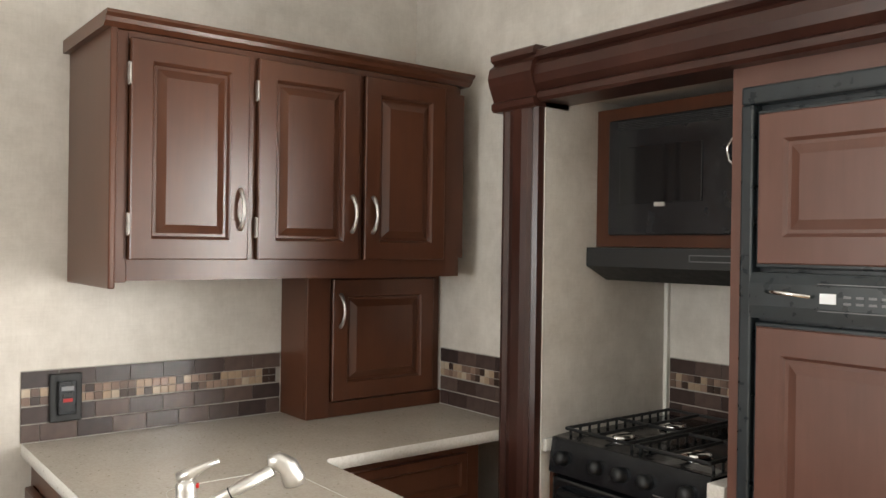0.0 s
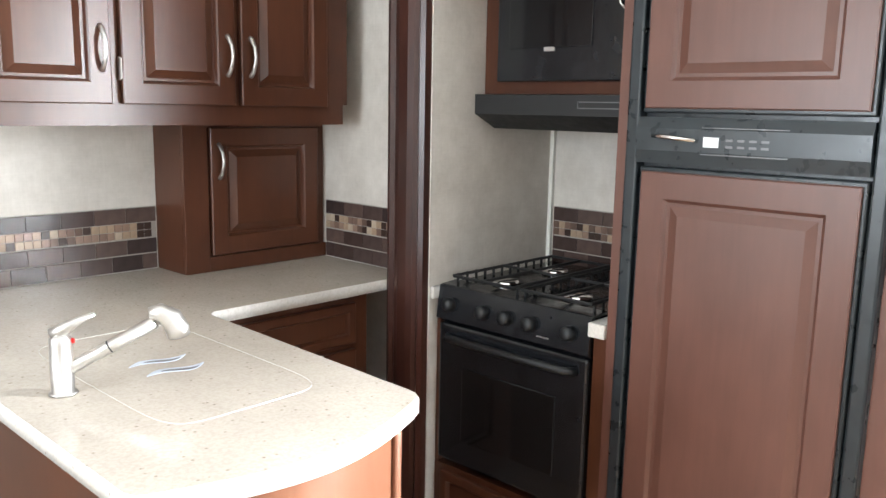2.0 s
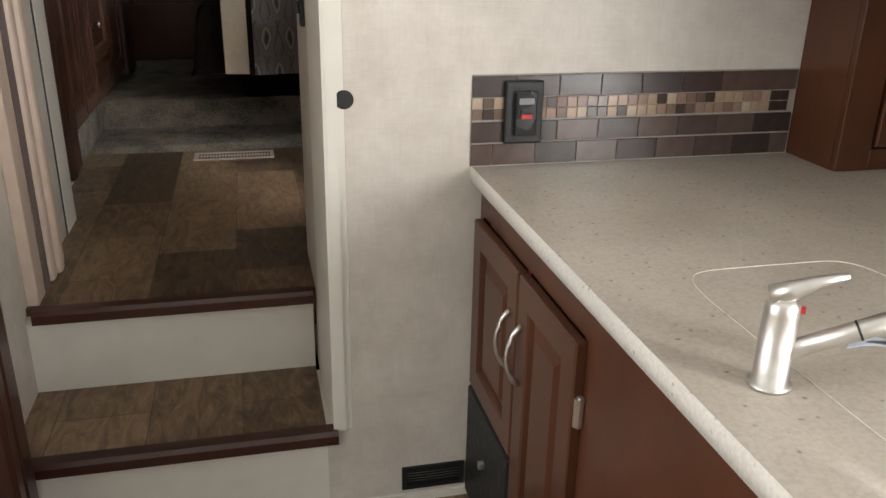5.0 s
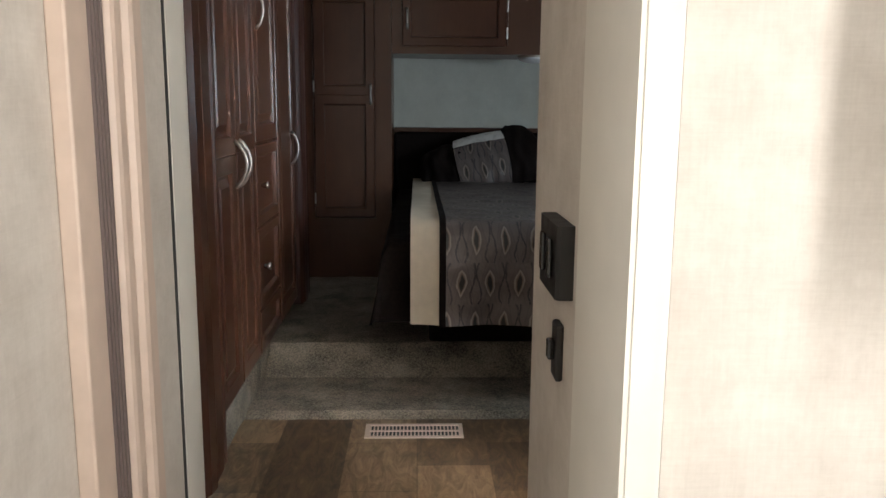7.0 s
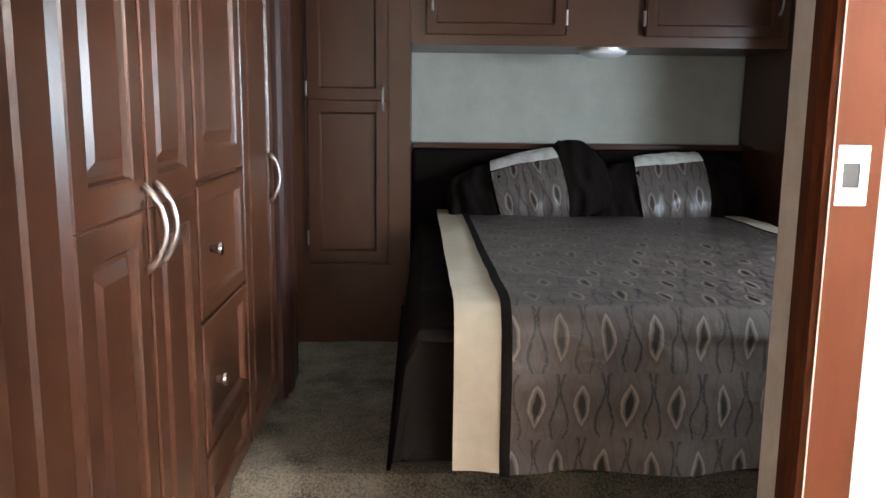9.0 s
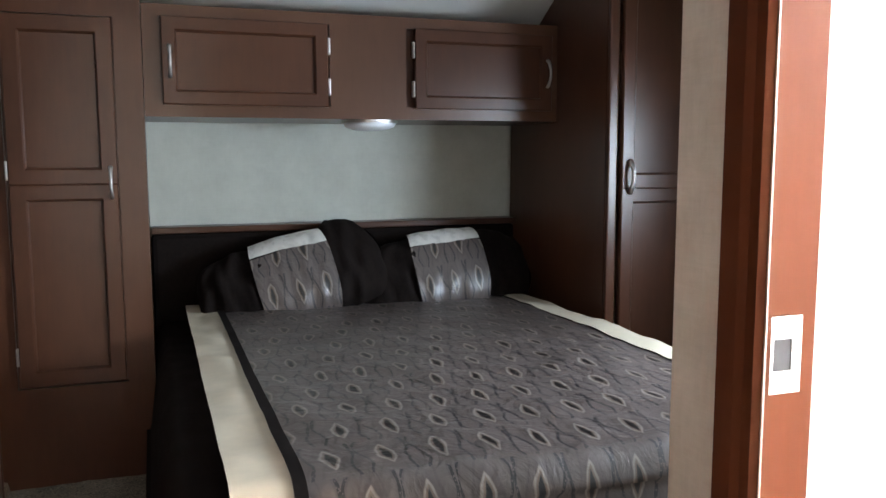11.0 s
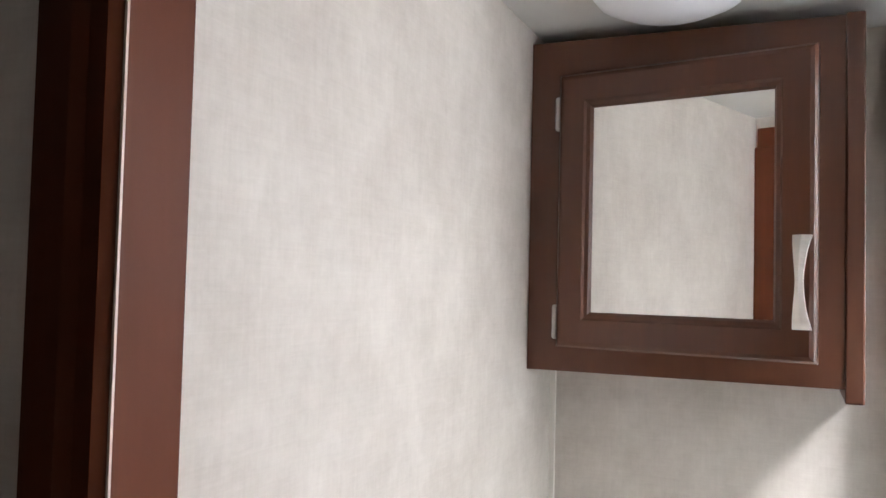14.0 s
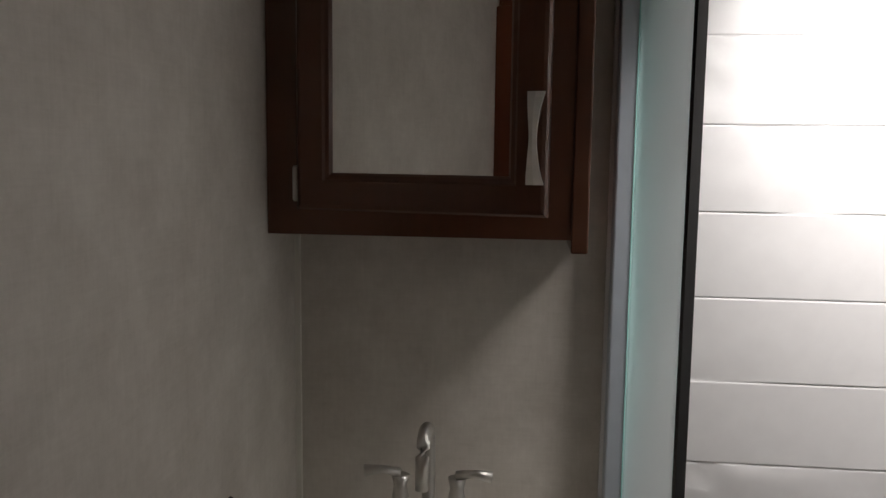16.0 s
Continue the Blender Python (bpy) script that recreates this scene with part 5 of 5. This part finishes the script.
def curved(a0, a1, r0_, r1_, z0, z1, n=14):
    bm = bmesh.new()
    pv = None
    for i in range(n + 1):
        a = a0 + (a1 - a0) * i / n
        p, q = arc_pt(a, r0_), arc_pt(a, r1_)
        rg_ = [bm.verts.new((p.x, p.y, z0)), bm.verts.new((q.x, q.y, z0)), bm.verts.new((q.x, q.y, z1)), bm.verts.new((p.x, p.y, z1))]
        if pv:
            for k in range(4):
                bm.faces.new((pv[k], pv[(k + 1) % 4], rg_[(k + 1) % 4], rg_[k]))
        else:
            bm.faces.new(rg_)
        pv = rg_
    bm.faces.new(pv)
    return bm


part("glass_pane", curved(3, 20, R - 0.004, R + 0.004, 0.58, 2.4), GLASS, sh, "fixed frosted glass pane", True).visible_shadow = False
part("frame_post", box(1.6, 0.862, 0.58, 1.64, 0.895, 2.39, 0.004), PALE_METAL, sh, "pale metal wall channel")
part("glass_edge", curved(2.75, 2.99, R - 0.006, R + 0.006, 0.58, 2.39, 2), GLASS_EDGE, sh, "green glass edge")
part("glass_edge", curved(20.01, 20.3, R - 0.006, R + 0.006, 0.58, 2.39, 2), GLASS_EDGE, sh, "green glass edge")
part("seal_strip", curved(20.31, 21.0, R - 0.008, R + 0.008, 0.58, 2.4, 2), BLACK_MATTE, sh, "black rubber door seal")
part("track_end", box(1.585, 0.845, 2.31, 1.64, 0.9, 2.468, 0.012), STEEL_GREY, sh, "grey track end cap")
part("roller", box(1.55, 0.835, 2.36, 1.57, 0.86, 2.4, 0.003), CHROME, sh, "chrome roller bracket")

wl = structure("wall_shower", box(0.53, 0.06, 0.47, 1.64, 0.075, 2.5), SHOWER_WHITE, "white embossed shower surround", "wall")
w2 = structure("wall_shower_outer", box(1.64, 0.075, 0.47, 1.664, 0.9, 2.5), SHOWER_WHITE, "white embossed shower surround", "wall")


def slab_mesh(w, h, seed):
    """Wide moulded stone-look slab: flat face, crisp lip, chiselled unevenness."""
    bm = bmesh.new()
    xs_ = [0, 0.002, 0.004] + [w * i / 40 for i in range(1, 40)] + [w - 0.004, w - 0.002, w]
    zs_ = [0, 0.002, 0.004] + [h * j / 10 for j in range(1, 10)] + [h - 0.004, h - 0.002, h]
    g_ = {}
    for i, x in enumerate(xs_):
        for j, z in enumerate(zs_):
            e = 1.0 if 0 < i < len(xs_) - 1 and 0 < j < len(zs_) - 1 else 0.0
            rough = noise.noise((x * 5 + seed, z * 9, seed)) + 0.5 * noise.noise((x * 17, z * 26 + seed, seed)) + 0.35 * noise.noise((x * 40, z * 55, seed * 2))
            patch = max(0.0, noise.noise((x * 3 + seed * 3, z * 4, 2.2)))
            g_[i, j] = bm.verts.new((x, 0.0004 + e * (0.0014 + 0.011 * patch * rough), z))
    for i in range(len(xs_) - 1):
        for j in range(len(zs_) - 1):
            bm.faces.new((g_[i, j], g_[i + 1, j], g_[i + 1, j + 1], g_[i, j + 1]))
    return mesh_of("tile", bm, SHOWER_WHITE, True)


slabs = [slab_mesh(0.665, 0.1525, s * 7.3) for s in range(5)]
back_slabs = [slab_mesh(0.535, 0.1525, 40 + s * 5.1) for s in range(4)]
for row in range(12):
    t_ = new("tile", slabs[row % 5])
    t_.matrix_world = plane_frame((1.6385, 0.082, 0.554 + row * 0.153), (0, 1, 0), (-1, 0, 0))
    t_.parent = w2
    for col in range(2):
        t_ = new("tile", back_slabs[(row + col) % 4])
        t_.matrix_world = plane_frame((0.548 + col * 0.5365, 0.0765, 0.554 + row * 0.153), (1, 0, 0), (0, 1, 0))
        t_.parent = wl

bl = thing("bath_ceiling_lamp", "frosted dome ceiling lamp in the bath", "lamp", (1.33, 1.22, 2.49))
part("dome", tube(bmesh.new(), [(1.33, 1.22, 2.499), (1.33, 1.22, 2.49), (1.33, 1.22, 2.47), (1.33, 1.22, 2.455), (1.33, 1.22, 2.45)], [0.12, 0.12, 0.105, 0.07, 0.02], 32), LAMP_ON, bl, "", True)


# ---- splashback tiles ----
def tile_mesh(name, w, h, material):
    bm = bx(bmesh.new(), 0.0008, 0.002, 0.0008, w - 0.0008, 0.0065, h - 0.0008, 0.001)
    return mesh_of(name, bm, material)


rows_z = ((1.0465, 0.0475), (0.9455, 0.0475), (0.8935, 0.0495))
big = {h: tile_mesh("tile", 0.1, h, TILE) for _, h in rows_z}
halfs = {h: tile_mesh("tile", 0.05, h, TILE) for _, h in rows_z}
small = tile_mesh("mosaic_tile", 0.0245, 0.0245, MOSAIC)


def splash(name, m, length, label):
    sp = tagged(part(name, box(0, 0.0, 0.8925, length, 0.0035, 1.096), GROUT), label, "splashback", kind="structure")
    sp.data.transform(m)
    inv = Matrix.Identity(4)
    for r_, (z, h) in enumerate(rows_z):
        x = 0.0
        first = r_ % 2 == 0
        while x < length - 0.03:
            w = 0.05 if (first and r_) or x + 0.1 > length else 0.1
            first = False
            if x + w > length + 0.001:
                break
            t = new("tile", big[h] if w > 0.06 else halfs[h])
            t.parent = sp
            t.matrix_world = m @ Matrix.Translation((x, 0, z))
            x += w
    for j in range(2):
        for i in range(int(length / 0.0245)):
            t = new("mosaic_tile", small)
            t.parent = sp
            t.matrix_world = m @ Matrix.Translation((i * 0.0245, 0, 0.9965 + j * 0.0247))


splash("trim_splashback_1", face_y(0.54, 0.0, 0.0), 0.8, "brown tile splashback with a mosaic band")
splash("trim_splashback_2", face_x(1.9, -0.185, 0.0), 0.46, "brown tile splashback with a mosaic band")
splash("trim_splashback_3", face_x(2.4, -0.82, 0.0), 0.6, "brown tile splashback behind the cooker")
